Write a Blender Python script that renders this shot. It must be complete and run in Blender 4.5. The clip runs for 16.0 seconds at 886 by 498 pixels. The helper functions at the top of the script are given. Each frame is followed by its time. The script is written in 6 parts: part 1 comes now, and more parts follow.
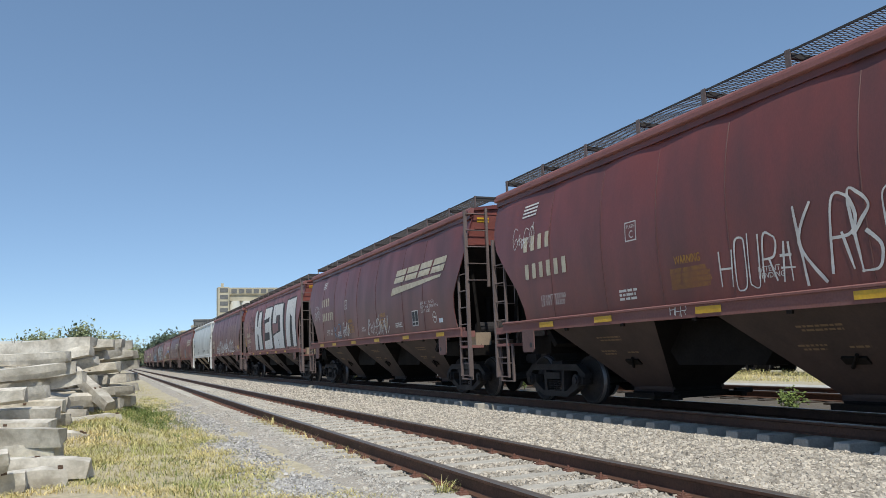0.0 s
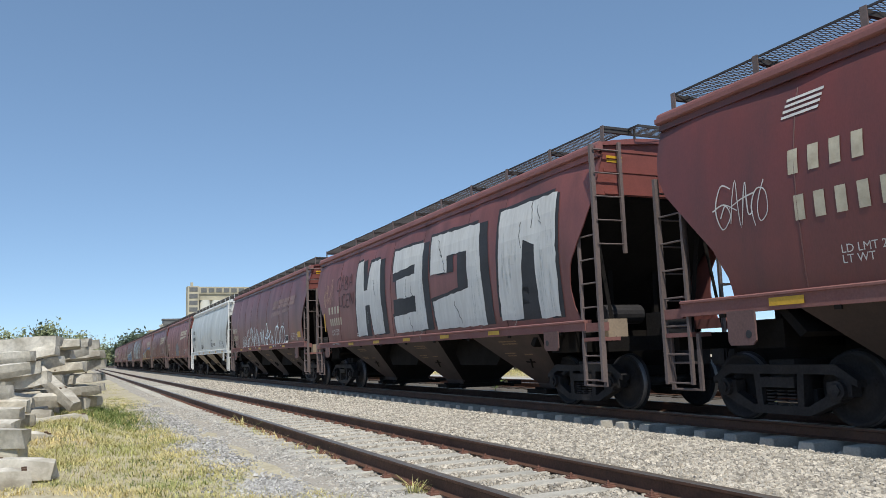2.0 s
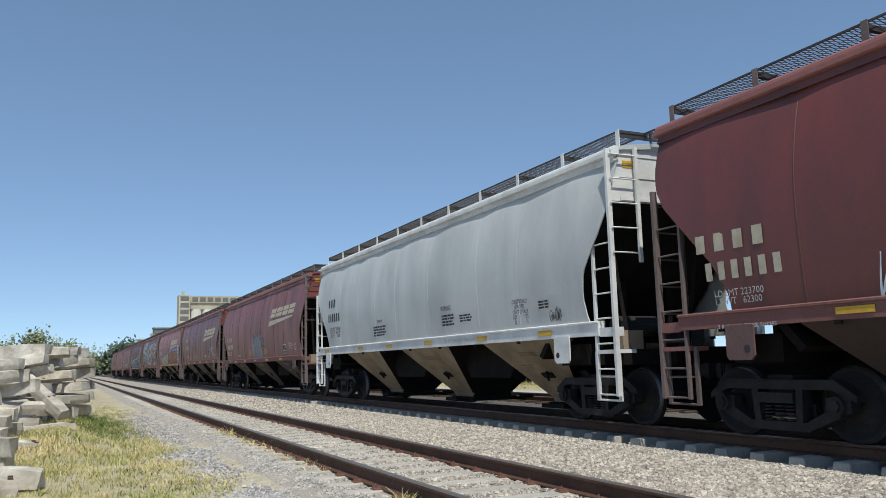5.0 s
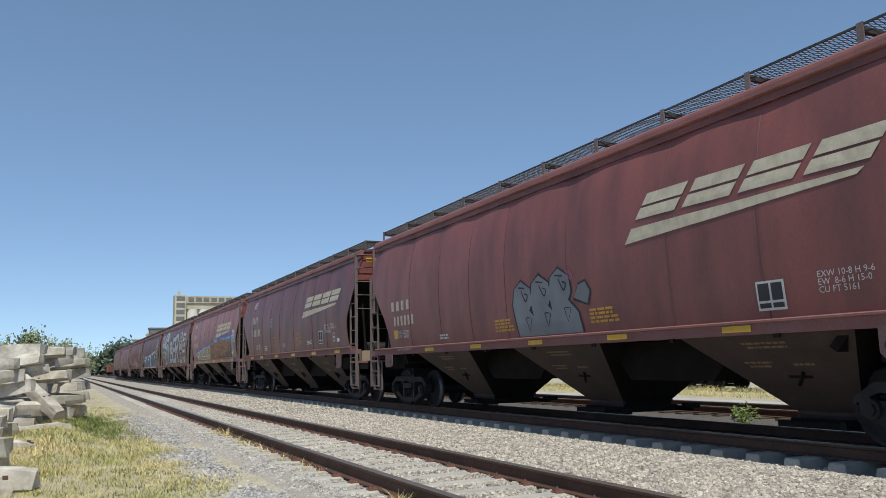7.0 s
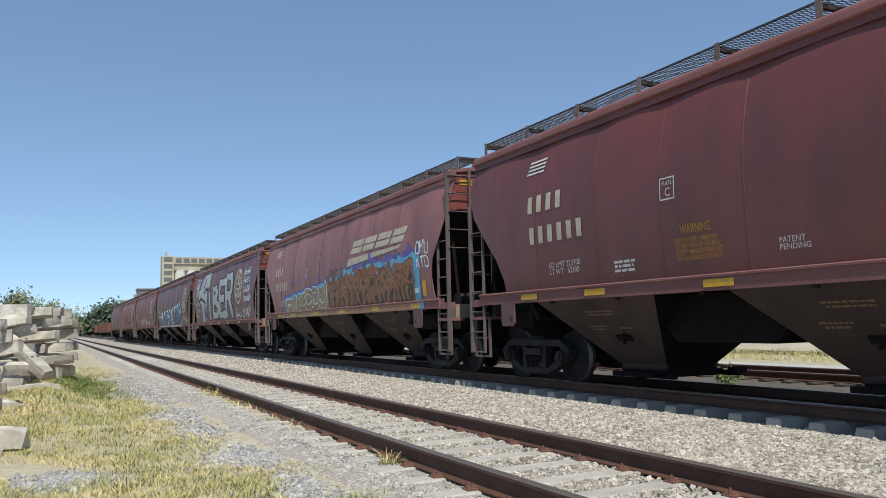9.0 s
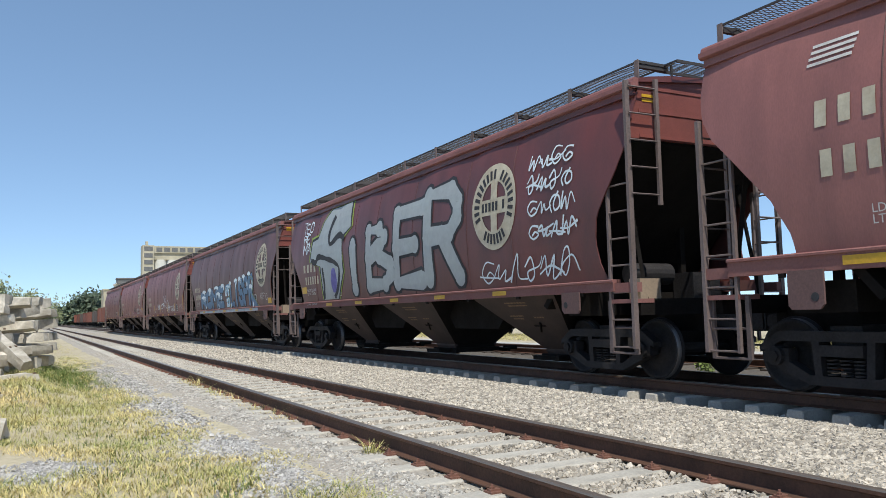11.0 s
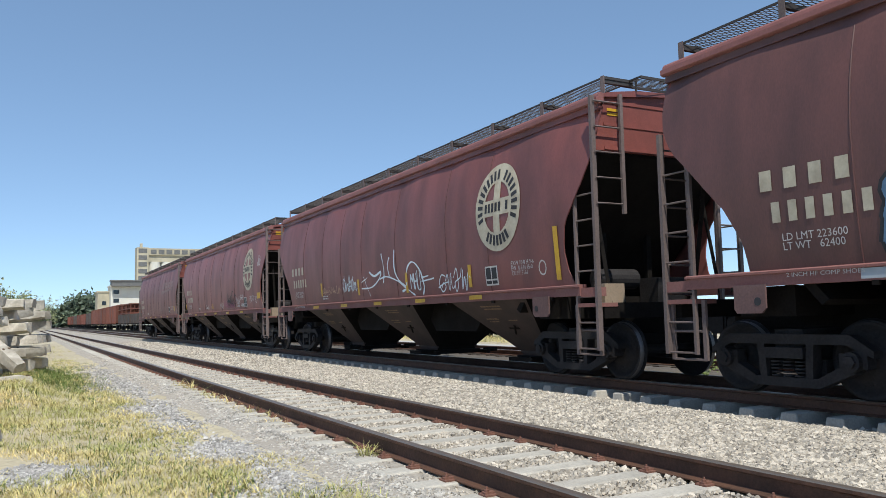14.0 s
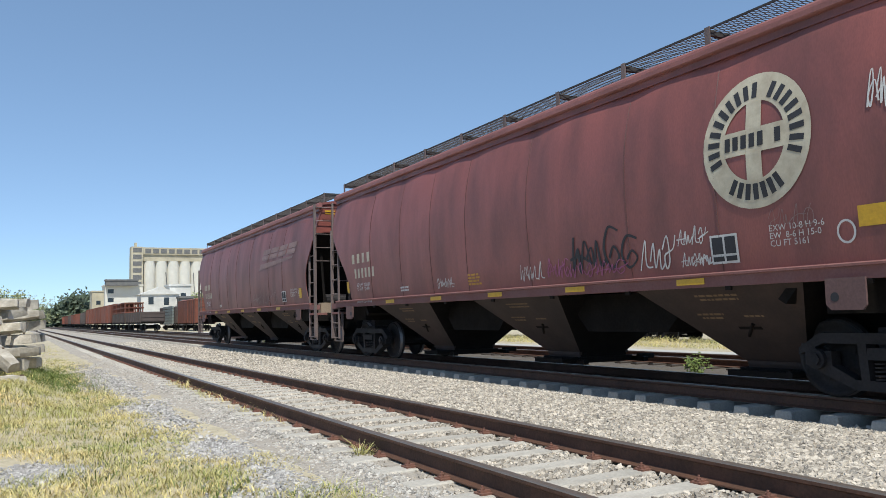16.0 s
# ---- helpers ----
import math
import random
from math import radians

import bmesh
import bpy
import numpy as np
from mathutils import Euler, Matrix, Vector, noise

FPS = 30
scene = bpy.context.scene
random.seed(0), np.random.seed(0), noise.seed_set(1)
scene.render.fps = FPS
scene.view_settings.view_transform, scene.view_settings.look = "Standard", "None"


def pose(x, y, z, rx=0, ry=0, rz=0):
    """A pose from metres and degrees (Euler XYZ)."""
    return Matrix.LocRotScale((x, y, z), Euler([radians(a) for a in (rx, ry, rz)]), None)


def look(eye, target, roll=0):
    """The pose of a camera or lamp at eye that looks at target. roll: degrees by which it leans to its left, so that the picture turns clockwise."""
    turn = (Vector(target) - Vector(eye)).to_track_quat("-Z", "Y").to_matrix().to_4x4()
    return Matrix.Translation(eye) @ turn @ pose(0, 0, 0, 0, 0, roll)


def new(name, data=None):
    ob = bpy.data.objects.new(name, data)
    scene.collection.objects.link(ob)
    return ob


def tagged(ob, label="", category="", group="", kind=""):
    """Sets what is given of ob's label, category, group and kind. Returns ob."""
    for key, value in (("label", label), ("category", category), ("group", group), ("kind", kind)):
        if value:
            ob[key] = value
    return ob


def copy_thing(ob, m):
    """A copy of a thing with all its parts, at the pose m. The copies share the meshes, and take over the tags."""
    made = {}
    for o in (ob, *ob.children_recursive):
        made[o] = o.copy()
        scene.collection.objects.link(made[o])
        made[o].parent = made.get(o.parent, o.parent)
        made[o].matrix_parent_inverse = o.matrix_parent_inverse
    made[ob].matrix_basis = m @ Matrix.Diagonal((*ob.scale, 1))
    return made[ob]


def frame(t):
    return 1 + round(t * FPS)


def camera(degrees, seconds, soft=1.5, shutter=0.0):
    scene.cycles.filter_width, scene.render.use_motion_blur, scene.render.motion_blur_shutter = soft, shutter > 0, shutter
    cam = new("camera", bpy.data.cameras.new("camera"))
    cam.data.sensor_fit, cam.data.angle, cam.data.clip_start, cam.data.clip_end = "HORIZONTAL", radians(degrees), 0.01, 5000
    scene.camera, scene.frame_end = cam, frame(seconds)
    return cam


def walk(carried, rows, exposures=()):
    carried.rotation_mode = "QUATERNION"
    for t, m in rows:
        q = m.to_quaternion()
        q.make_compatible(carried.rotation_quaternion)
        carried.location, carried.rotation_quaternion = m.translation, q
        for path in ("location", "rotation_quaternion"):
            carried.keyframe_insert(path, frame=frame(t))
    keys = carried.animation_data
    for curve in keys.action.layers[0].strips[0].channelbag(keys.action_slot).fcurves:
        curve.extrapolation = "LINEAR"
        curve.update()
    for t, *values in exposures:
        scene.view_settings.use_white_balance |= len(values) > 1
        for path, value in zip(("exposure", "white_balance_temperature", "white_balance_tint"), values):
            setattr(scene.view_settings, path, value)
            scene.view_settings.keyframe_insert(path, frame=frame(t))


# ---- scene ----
# ---- camera: it stands still and turns; seconds, heading from the track towards the train, tilt, roll ----
EYE = Vector((0.0, 0.0, 1.285))
TURNS = [
    (0.0, 22.89, 7.56, -2.07),
    (0.5, 23.01, 7.52, -2.10),
    (1.0, 23.19, 7.51, -2.04),
    (1.5, 24.16, 7.51, -2.11),
    (2.0, 24.93, 7.50, -1.97),
    (2.5, 25.00, 7.43, -1.86),
    (3.0, 25.05, 7.42, -1.64),
    (5.5, 25.55, 8.44, -1.38),
    (6.0, 25.60, 8.43, -1.36),
    (6.5, 25.70, 8.37, -1.44),
    (7.0, 25.75, 8.37, -1.32),
    (7.5, 25.87, 8.35, -1.09),
    (8.0, 25.98, 8.24, -0.96),
    (8.5, 26.13, 6.95, -1.07),
    (9.0, 26.54, 5.56, -1.21),
    (9.5, 27.05, 4.78, -1.30),
    (10.0, 27.55, 4.71, -1.39),
    (12.5, 27.93, 4.70, -1.28),
    (13.0, 28.02, 4.66, -1.25),
    (13.5, 28.10, 4.85, -1.26),
    (14.0, 28.17, 4.92, -1.25),
    (14.5, 28.27, 4.90, -1.27),
    (15.0, 28.36, 4.90, -1.28),
    (15.5, 28.43, 4.85, -1.32),
    (16.0, 28.52, 4.83, -1.35),
]


def heading(yaw, tilt):
    a, b = radians(yaw), radians(tilt)
    return Vector((math.sin(a) * math.cos(b), math.cos(a) * math.cos(b), math.sin(b)))


cam = camera(59.0, 16.0, soft=0.7, shutter=0.0)
walk(cam, [(t, look(EYE, EYE + heading(y, p), r)) for t, y, p, r in TURNS],
     [(0, 0.0, 6450, 6), (1.5, 0.0, 6450, 6), (2.5, 0.12, 6450, 6), (3.2, 0.0, 6450, 6), (6, -0.06, 6450, 6), (8, -0.04, 6450, 6), (10, 0.16, 6450, 6), (16, 0.2, 6450, 6)])

# ---- world, sun, exposure ----
SUN_FROM = Vector((-0.18, -0.58, 1.0)).normalized()
world = bpy.data.worlds.new("sky")
scene.world = world
world.use_nodes = True
wn = world.node_tree.nodes
wn.clear()
sky = wn.new("ShaderNodeTexSky")
sky.sky_type = "NISHITA"
sky.sun_disc = False
sky.sun_elevation = math.asin(SUN_FROM.z)
sky.sun_rotation = math.atan2(SUN_FROM.x, SUN_FROM.y)
sky.altitude = 3000
sky.air_density, sky.dust_density, sky.ozone_density = 0.75, 0.0, 0.7
bg = wn.new("ShaderNodeBackground")
bg.inputs["Strength"].default_value = 0.25
wo = wn.new("ShaderNodeOutputWorld")
# a thin, even haze flattens the sky towards the horizon; the air is a clear light blue
haze = wn.new("ShaderNodeGamma")
haze.inputs["Gamma"].default_value = 0.585
air = wn.new("ShaderNodeMix")
air.data_type, air.blend_type = "RGBA", "MULTIPLY"
air.inputs[0].default_value = 1.0
air.inputs[7].default_value = (0.79, 0.97, 1.16, 1.0)
world.node_tree.links.new(sky.outputs[0], haze.inputs[0])
world.node_tree.links.new(haze.outputs[0], air.inputs[6])
world.node_tree.links.new(air.outputs[2], bg.inputs[0])
world.node_tree.links.new(bg.outputs[0], wo.inputs[0])
sun_data = bpy.data.lights.new("sun", "SUN")
sun_data.energy, sun_data.angle, sun_data.color = 4.2, radians(0.5), (1.0, 0.95, 0.87)
sun = new("sun", sun_data)
sun.matrix_basis = look(SUN_FROM * 60, (0, 0, 0))
scene.view_settings.exposure = 0.0

# ---- materials ----


def material(name, colour, rough=0.7, metal=0.0, vary=0.25, grain=30.0, patch=1.2, bump=0.3, second=None, amount=0.5,
             random_tint=0.0, island_tint=0.0, bump_scale=None, spec=0.5, stretch=(1, 1, 1)):
    """Procedural surface: base colour broken up by fine grain and large patches, a second tone in stains, relief."""
    m = bpy.data.materials.new(name)
    m.use_nodes = True
    n, l = m.node_tree.nodes, m.node_tree.links
    b = n["Principled BSDF"]
    b.inputs["Metallic"].default_value = metal
    b.inputs["Specular IOR Level"].default_value = spec
    co = n.new("ShaderNodeTexCoord")
    mp = n.new("ShaderNodeMapping")
    mp.inputs["Scale"].default_value = stretch
    l.new(co.outputs["Object"], mp.inputs[0])

    def noise_at(scale, detail, rough_=0.6):
        t = n.new("ShaderNodeTexNoise")
        t.inputs["Scale"].default_value, t.inputs["Detail"].default_value = scale, detail
        t.inputs["Roughness"].default_value = rough_
        l.new(mp.outputs[0], t.inputs["Vector"])
        return t.outputs["Fac"]

    fine, large = noise_at(grain, 4), noise_at(patch, 5)
    ramp = n.new("ShaderNodeValToRGB")
    e = ramp.color_ramp.elements
    e[0].position, e[1].position = 0.38, 0.66
    c2 = second or tuple(c * 0.55 for c in colour)
    e[0].color, e[1].color = (*colour, 1), (*[a + (z - a) * amount for a, z in zip(colour, c2)], 1)
    l.new(large, ramp.inputs[0])
    hsv = n.new("ShaderNodeHueSaturation")
    l.new(ramp.outputs[0], hsv.inputs["Color"])
    val = n.new("ShaderNodeMapRange")
    val.inputs["To Min"].default_value, val.inputs["To Max"].default_value = 1 - vary, 1 + vary
    val.inputs["From Min"].default_value, val.inputs["From Max"].default_value = 0.25, 0.75
    l.new(fine, val.inputs["Value"])
    last = val.outputs[0]
    for tint, kind, out in ((random_tint, "ShaderNodeObjectInfo", "Random"), (island_tint, "ShaderNodeNewGeometry", "Random Per Island")):
        if tint:
            src = n.new(kind)
            mr = n.new("ShaderNodeMapRange")
            mr.inputs["To Min"].default_value, mr.inputs["To Max"].default_value = 1 - tint, 1 + tint
            l.new(src.outputs[out], mr.inputs["Value"])
            mul = n.new("ShaderNodeMath")
            mul.operation = "MULTIPLY"
            l.new(last, mul.inputs[0])
            l.new(mr.outputs[0], mul.inputs[1])
            last = mul.outputs[0]
    l.new(last, hsv.inputs["Value"])
    l.new(hsv.outputs[0], b.inputs["Base Color"])
    rr = n.new("ShaderNodeMapRange")
    rr.inputs["To Min"].default_value, rr.inputs["To Max"].default_value = max(0.05, rough - 0.12), min(1, rough + 0.12)
    l.new(large, rr.inputs["Value"])
    l.new(rr.outputs[0], b.inputs["Roughness"])
    if bump:
        bp = n.new("ShaderNodeBump")
        bp.inputs["Strength"].default_value = bump
        bp.inputs["Distance"].default_value = 0.02
        l.new(noise_at(bump_scale or grain, 6), bp.inputs["Height"])
        l.new(bp.outputs[0], b.inputs["Normal"])
    return m


M = {}
M["red"] = material("oxide_red_paint", (0.228, 0.073, 0.063), 0.5, vary=0.14, grain=60, patch=1.3, bump=0.10,
                    second=(0.135, 0.051, 0.047), amount=0.95, random_tint=0.14, bump_scale=1.4, stretch=(1, 1, 0.3))
M["maroon"] = material("dark_maroon_paint", (0.155, 0.042, 0.036), 0.45, vary=0.12, grain=60, patch=1.3, bump=0.10,
                       second=(0.10, 0.038, 0.036), amount=0.95, random_tint=0.12, bump_scale=1.4, stretch=(1, 1, 0.3))
M["brown"] = material("sooty_brown_paint", (0.135, 0.057, 0.049), 0.5, vary=0.14, grain=60, patch=1.3, bump=0.10,
                      second=(0.080, 0.038, 0.036), amount=0.95, bump_scale=1.4, stretch=(1, 1, 0.3))
M["faded"] = material("faded_dusty_oxide_paint", (0.29, 0.118, 0.105), 0.5, vary=0.12, grain=60, patch=1.3, bump=0.10,
                      second=(0.20, 0.085, 0.078), amount=0.95, bump_scale=1.4, stretch=(1, 1, 0.3))
# end panel tone, with the stronger sun on the wagon ends coloured in
M["red_end"] = material("sunlit_oxide_paint", (0.22, 0.062, 0.05), 0.6, vary=0.12, grain=40, patch=1.5, bump=0.05, random_tint=0.1)
M["red_sill"] = material("dusty_oxide_paint", (0.215, 0.098, 0.088), 0.8, vary=0.15, grain=30, patch=2.0, bump=0.08,
                         second=(0.2, 0.07, 0.06), random_tint=0.1)
# oxide red darkened in its base colour for the shade below the sill
M["red_hopper"] = material("shaded_oxide_paint", (0.050, 0.029, 0.024), 0.8, vary=0.18, grain=25, patch=1.2, bump=0.1,
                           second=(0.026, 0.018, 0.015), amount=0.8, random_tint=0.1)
M["white"] = material("grey_white_paint", (0.54, 0.55, 0.53), 0.45, vary=0.05, grain=40, patch=0.9, bump=0.04,
                      second=(0.38, 0.39, 0.38), amount=0.7, stretch=(1, 1, 0.35), bump_scale=1.6)
M["white_sill"] = material("white_sill_paint", (0.72, 0.72, 0.70), 0.6, vary=0.06, grain=30, patch=2, bump=0.04)
M["white_hopper"] = material("brown_dusted_white_paint", (0.27, 0.21, 0.135), 0.8, vary=0.15, grain=25, patch=1.5, bump=0.08,
                             second=(0.15, 0.11, 0.07), amount=0.8)
# near-black base colour carries the deep shade under and between the wagons
M["dark"] = material("shade_black_steel", (0.012, 0.010, 0.009), 0.85, 0.0, vary=0.3, grain=30, patch=3, bump=0.15, spec=0.12)
M["bogie"] = material("greasy_cast_steel", (0.034, 0.031, 0.032), 0.7, 0.1, vary=0.3, grain=30, patch=4, bump=0.2, spec=0.18)
M["tread"] = material("polished_wheel_steel", (0.16, 0.15, 0.15), 0.45, 0.7, vary=0.1, bump=0)
M["grate"] = material("galvanised_grating", (0.055, 0.05, 0.05), 0.7, 0.2, vary=0.15, grain=30, bump=0.05)
M["rail_side"] = material("rusty_rail_steel", (0.115, 0.055, 0.034), 0.75, 0.2, vary=0.3, grain=40, patch=3, bump=0.2, second=(0.05, 0.03, 0.022))
M["rail_top"] = material("worn_rail_head", (0.26, 0.21, 0.17), 0.42, 0.6, vary=0.15, grain=60, patch=3, bump=0.05, stretch=(1, 0.1, 1))
M["concrete"] = material("weathered_concrete", (0.46, 0.43, 0.38), 0.9, vary=0.16, grain=35, patch=2.5, bump=0.35,
                         second=(0.30, 0.28, 0.25), random_tint=0.12)
M["tie_dark"] = material("grey_track_concrete", (0.47, 0.435, 0.38), 0.9, vary=0.18, grain=35, patch=3, bump=0.4, random_tint=0.1)
M["ballast"] = material("crushed_limestone", (0.38, 0.335, 0.28), 0.95, vary=0.35, grain=26, patch=0.8, bump=1.0, second=(0.29, 0.265, 0.235), bump_scale=22)
M["stone"] = material("limestone_chips", (0.46, 0.41, 0.345), 0.95, vary=0.22, grain=40, patch=4, bump=0.4, island_tint=0.42)
M["dirt"] = material("dusty_ground", (0.46, 0.40, 0.28), 0.95, vary=0.25, grain=9, patch=0.35, bump=0.8, second=(0.34, 0.28, 0.19), bump_scale=14)
# sleepers and bed of the unused track, both coloured dark
M["timber"] = material("dark_back_tie", (0.06, 0.045, 0.035), 0.9, vary=0.3, grain=12, bump=0.4)
M["cinder"] = material("dark_back_bed", (0.09, 0.075, 0.06), 0.95, vary=0.35, grain=20, patch=1.5, bump=0.8, second=(0.15, 0.125, 0.09))
M["straw"] = material("dry_grass", (0.64, 0.52, 0.24), 0.8, vary=0.2, grain=5, patch=0.6, bump=0, second=(0.34, 0.36, 0.12), amount=0.9, island_tint=0.35)
M["green"] = material("fresh_grass", (0.13, 0.18, 0.035), 0.7, vary=0.2, grain=5, patch=1, bump=0, island_tint=0.35)
M["leaf"] = material("dull_green_leaves", (0.21, 0.24, 0.11), 0.6, vary=0.3, grain=3, patch=0.5, bump=0, second=(0.25, 0.23, 0.12), island_tint=0.5)
M["leaf_dark"] = material("dark_cypress_leaves", (0.085, 0.115, 0.07), 0.6, vary=0.3, grain=3, patch=0.5, bump=0, island_tint=0.5)
M["bark"] = material("grey_bark", (0.14, 0.11, 0.08), 0.9, vary=0.25, grain=12, bump=0.5)
M["silo"] = material("pale_silo_concrete", (0.66, 0.64, 0.58), 0.9, vary=0.06, grain=0.5, patch=0.1, bump=0, second=(0.55, 0.53, 0.47))
M["ochre"] = material("ochre_panel", (0.50, 0.45, 0.34), 0.9, vary=0.1, grain=0.6, patch=0.2, bump=0)
M["plaster"] = material("white_plaster", (0.68, 0.67, 0.63), 0.9, vary=0.06, grain=1, patch=0.3, bump=0)
M["glass"] = material("dark_window_glass", (0.03, 0.04, 0.05), 0.15, vary=0.1, bump=0)
M["roof_grey"] = material("grey_sheet_roof", (0.16, 0.16, 0.16), 0.8, vary=0.1, grain=2, bump=0)
M["wagon_rust"] = material("rusty_wagon_paint", (0.20, 0.065, 0.04), 0.8, vary=0.2, grain=2, patch=0.5, bump=0.1, second=(0.12, 0.05, 0.04), random_tint=0.25)
M["wagon_grey"] = material("grey_brown_wagon_paint", (0.10, 0.075, 0.065), 0.8, vary=0.2, grain=2, patch=0.5, bump=0.1, random_tint=0.2)
M["hill"] = material("hazy_hillside", (0.22, 0.24, 0.26), 1.0, vary=0.1, grain=0.02, patch=0.005, bump=0)
M["yellow"] = material("yellow_reflective_tape", (0.62, 0.36, 0.02), 0.5, vary=0.12, grain=30, patch=6, bump=0.02, second=(0.45, 0.25, 0.03))
M["cream"] = material("cream_stencil_paint", (0.52, 0.47, 0.36), 0.7, vary=0.12, grain=40, patch=5, bump=0.02, second=(0.33, 0.27, 0.20), amount=0.6)
M["chalk"] = material("white_stencil_paint", (0.62, 0.60, 0.58), 0.7, vary=0.12, grain=40, patch=5, bump=0.02)
M["ink"] = material("black_stencil_paint", (0.03, 0.03, 0.035), 0.7, vary=0.2, grain=30, bump=0.02)
M["amber"] = material("amber_stencil_paint", (0.50, 0.26, 0.04), 0.7, vary=0.15, grain=30, bump=0.02)

# ---- building helpers ----


def mesh_of(bm, name, mats):
    me = bpy.data.meshes.new(name)
    bm.to_mesh(me)
    bm.free()
    for m in mats if isinstance(mats, (list, tuple)) else [mats]:
        me.materials.append(m)
    return me


def part(name, bm, mat, parent=None, label="", at=None):
    ob = new(name, bm if isinstance(bm, bpy.types.Mesh) else mesh_of(bm, name, mat))
    if parent is not None:
        ob.parent = parent
    if at is not None:
        ob.matrix_basis = at
    if label:
        ob["label"] = label
    return ob


def thing(name, label, category, at=None, group="", kind=""):
    ob = new(name)
    ob.empty_display_size = 0.2
    if at is not None:
        ob.matrix_basis = at
    return tagged(ob, label, category, group, kind)


def box(bm, x0, x1, y0, y1, z0, z1, m=None, slot=0):
    r = bmesh.ops.create_cube(bm, size=1.0)["verts"]
    t = Matrix.Translation(((x0 + x1) / 2, (y0 + y1) / 2, (z0 + z1) / 2)) @ Matrix.Diagonal((x1 - x0, y1 - y0, z1 - z0, 1))
    bmesh.ops.transform(bm, matrix=(m @ t if m is not None else t), verts=r)
    if slot:
        for f in {f for v in r for f in v.link_faces}:
            f.material_index = slot
    return r


def rod(bm, a, b, r=0.015, n=6, r2=None, slot=0):
    a, b = Vector(a), Vector(b)
    v = bmesh.ops.create_cone(bm, cap_ends=True, segments=n, radius1=r, radius2=r if r2 is None else r2, depth=(b - a).length)["verts"]
    q = Vector((0, 0, 1)).rotation_difference(b - a).to_matrix().to_4x4()
    bmesh.ops.transform(bm, matrix=Matrix.Translation((a + b) / 2) @ q, verts=v)
    if slot:
        for f in {f for k in v for f in k.link_faces}:
            f.material_index = slot
    return v


def disc(bm, x0, x1, y, z, r, n=28, slot=0):
    """A wheel-like cylinder with its axle along x."""
    return rod(bm, (x0, y, z), (x1, y, z), r, n, slot=slot)


def prism(bm, pts, d, axis="x", slot=0):
    """Extrudes the polygon pts (pairs) between d[0] and d[1] along an axis."""
    def at(p, k):
        return {"x": (k, p[0], p[1]), "y": (p[0], k, p[1]), "z": (p[0], p[1], k)}[axis]
    a = [bm.verts.new(at(p, d[0])) for p in pts]
    b = [bm.verts.new(at(p, d[1])) for p in pts]
    fs = [bm.faces.new(a), bm.faces.new(b[::-1])]
    for i in range(len(pts)):
        j = (i + 1) % len(pts)
        fs.append(bm.faces.new((a[j], a[i], b[i], b[j])))
    for f in fs:
        f.material_index = slot
    bmesh.ops.recalc_face_normals(bm, faces=fs)
    return a + b


def quad_mesh(name, verts, faces, mat, smooth=False):
    me = bpy.data.meshes.new(name)
    me.from_pydata([tuple(v) for v in verts], [], [tuple(f) for f in faces])
    me.materials.append(mat)
    if smooth:
        for p in me.polygons:
            p.use_smooth = True
    me.update()
    return me


# ---- the plan: tracks run along y, the camera stands at the origin ----
NEAR_RAIL = 3.068          # centre of the near rail of the empty track
GAUGE = 1.505              # between rail centres
RAIL_TOP = 0.17
TRAIN_RAIL = 8.511         # near rail under the train
TRAIN_TOP = 0.22
TRAIN_MID = TRAIN_RAIL + GAUGE / 2
BACK_MID = 14.9            # third track behind the train

# ---- ground ----


def berm(x, y):
    """The ground rises a little under the pile of sleepers."""
    a = min(1.0, max(0.0, (1.1 - x) / 1.3))
    b = min(1.0, max(0.0, (y - 10.0) / 7.0)) * min(1.0, max(0.0, (60.0 - y) / 20.0))
    return 0.32 * a * a * (3 - 2 * a) * b * b * (3 - 2 * b)


def strip(name, x_knots, y0, y1, step, mat, label, rough=0.0, far=None):
    """A sheet along the tracks: x_knots are (x, z) pairs of its cross section."""
    ys = [-215.0] + list(np.arange(y0, y1, step)) + [y1] + ([far] if far else [])
    vs, fs, n = [], [], len(x_knots)
    for y in ys:
        for x, z in x_knots:
            vs.append((x, y, z + rough * noise.noise((x * 0.9, y * 0.9, 3.3)) + (berm(x, y) if name == "ground" and y < 61 else 0.0)))
    for i in range(len(ys) - 1):
        for j in range(n - 1):
            fs.append((i * n + j, i * n + j + 1, (i + 1) * n + j + 1, (i + 1) * n + j))
    ob = new(name, quad_mesh(name, vs, fs, mat, True))
    return tagged(ob, label, "ground", kind="structure")


xs = [(-900, -0.12), (-60, -0.12)] + [(-12 + 0.5 * i, -0.10) for i in range(27)] + [(1.9, -0.10), (2.2, -0.07), (7.0, -0.2), (20, -0.2), (34, -0.1), (80, 0.0), (900, 0.0)]
strip("ground", xs, -30, 60, 0.5, M["dirt"], "dusty ground with dry yellow grass", 0.05, 3000)
strip("ballast_bed_1", [(1.9, -0.16), (2.3, -0.05), (2.6, -0.022), (4.9, -0.022), (5.3, -0.018), (6.3, -0.005), (7.2, 0.0), (7.7, -0.02),
                        (7.95, -0.09), (8.5, -0.09), (10.0, -0.09), (10.6, -0.05), (11.2, -0.06), (11.9, -0.3)], -12, 70, 0.4, M["ballast"],
      "grey crushed stone ballast between the tracks", 0.02, 900)


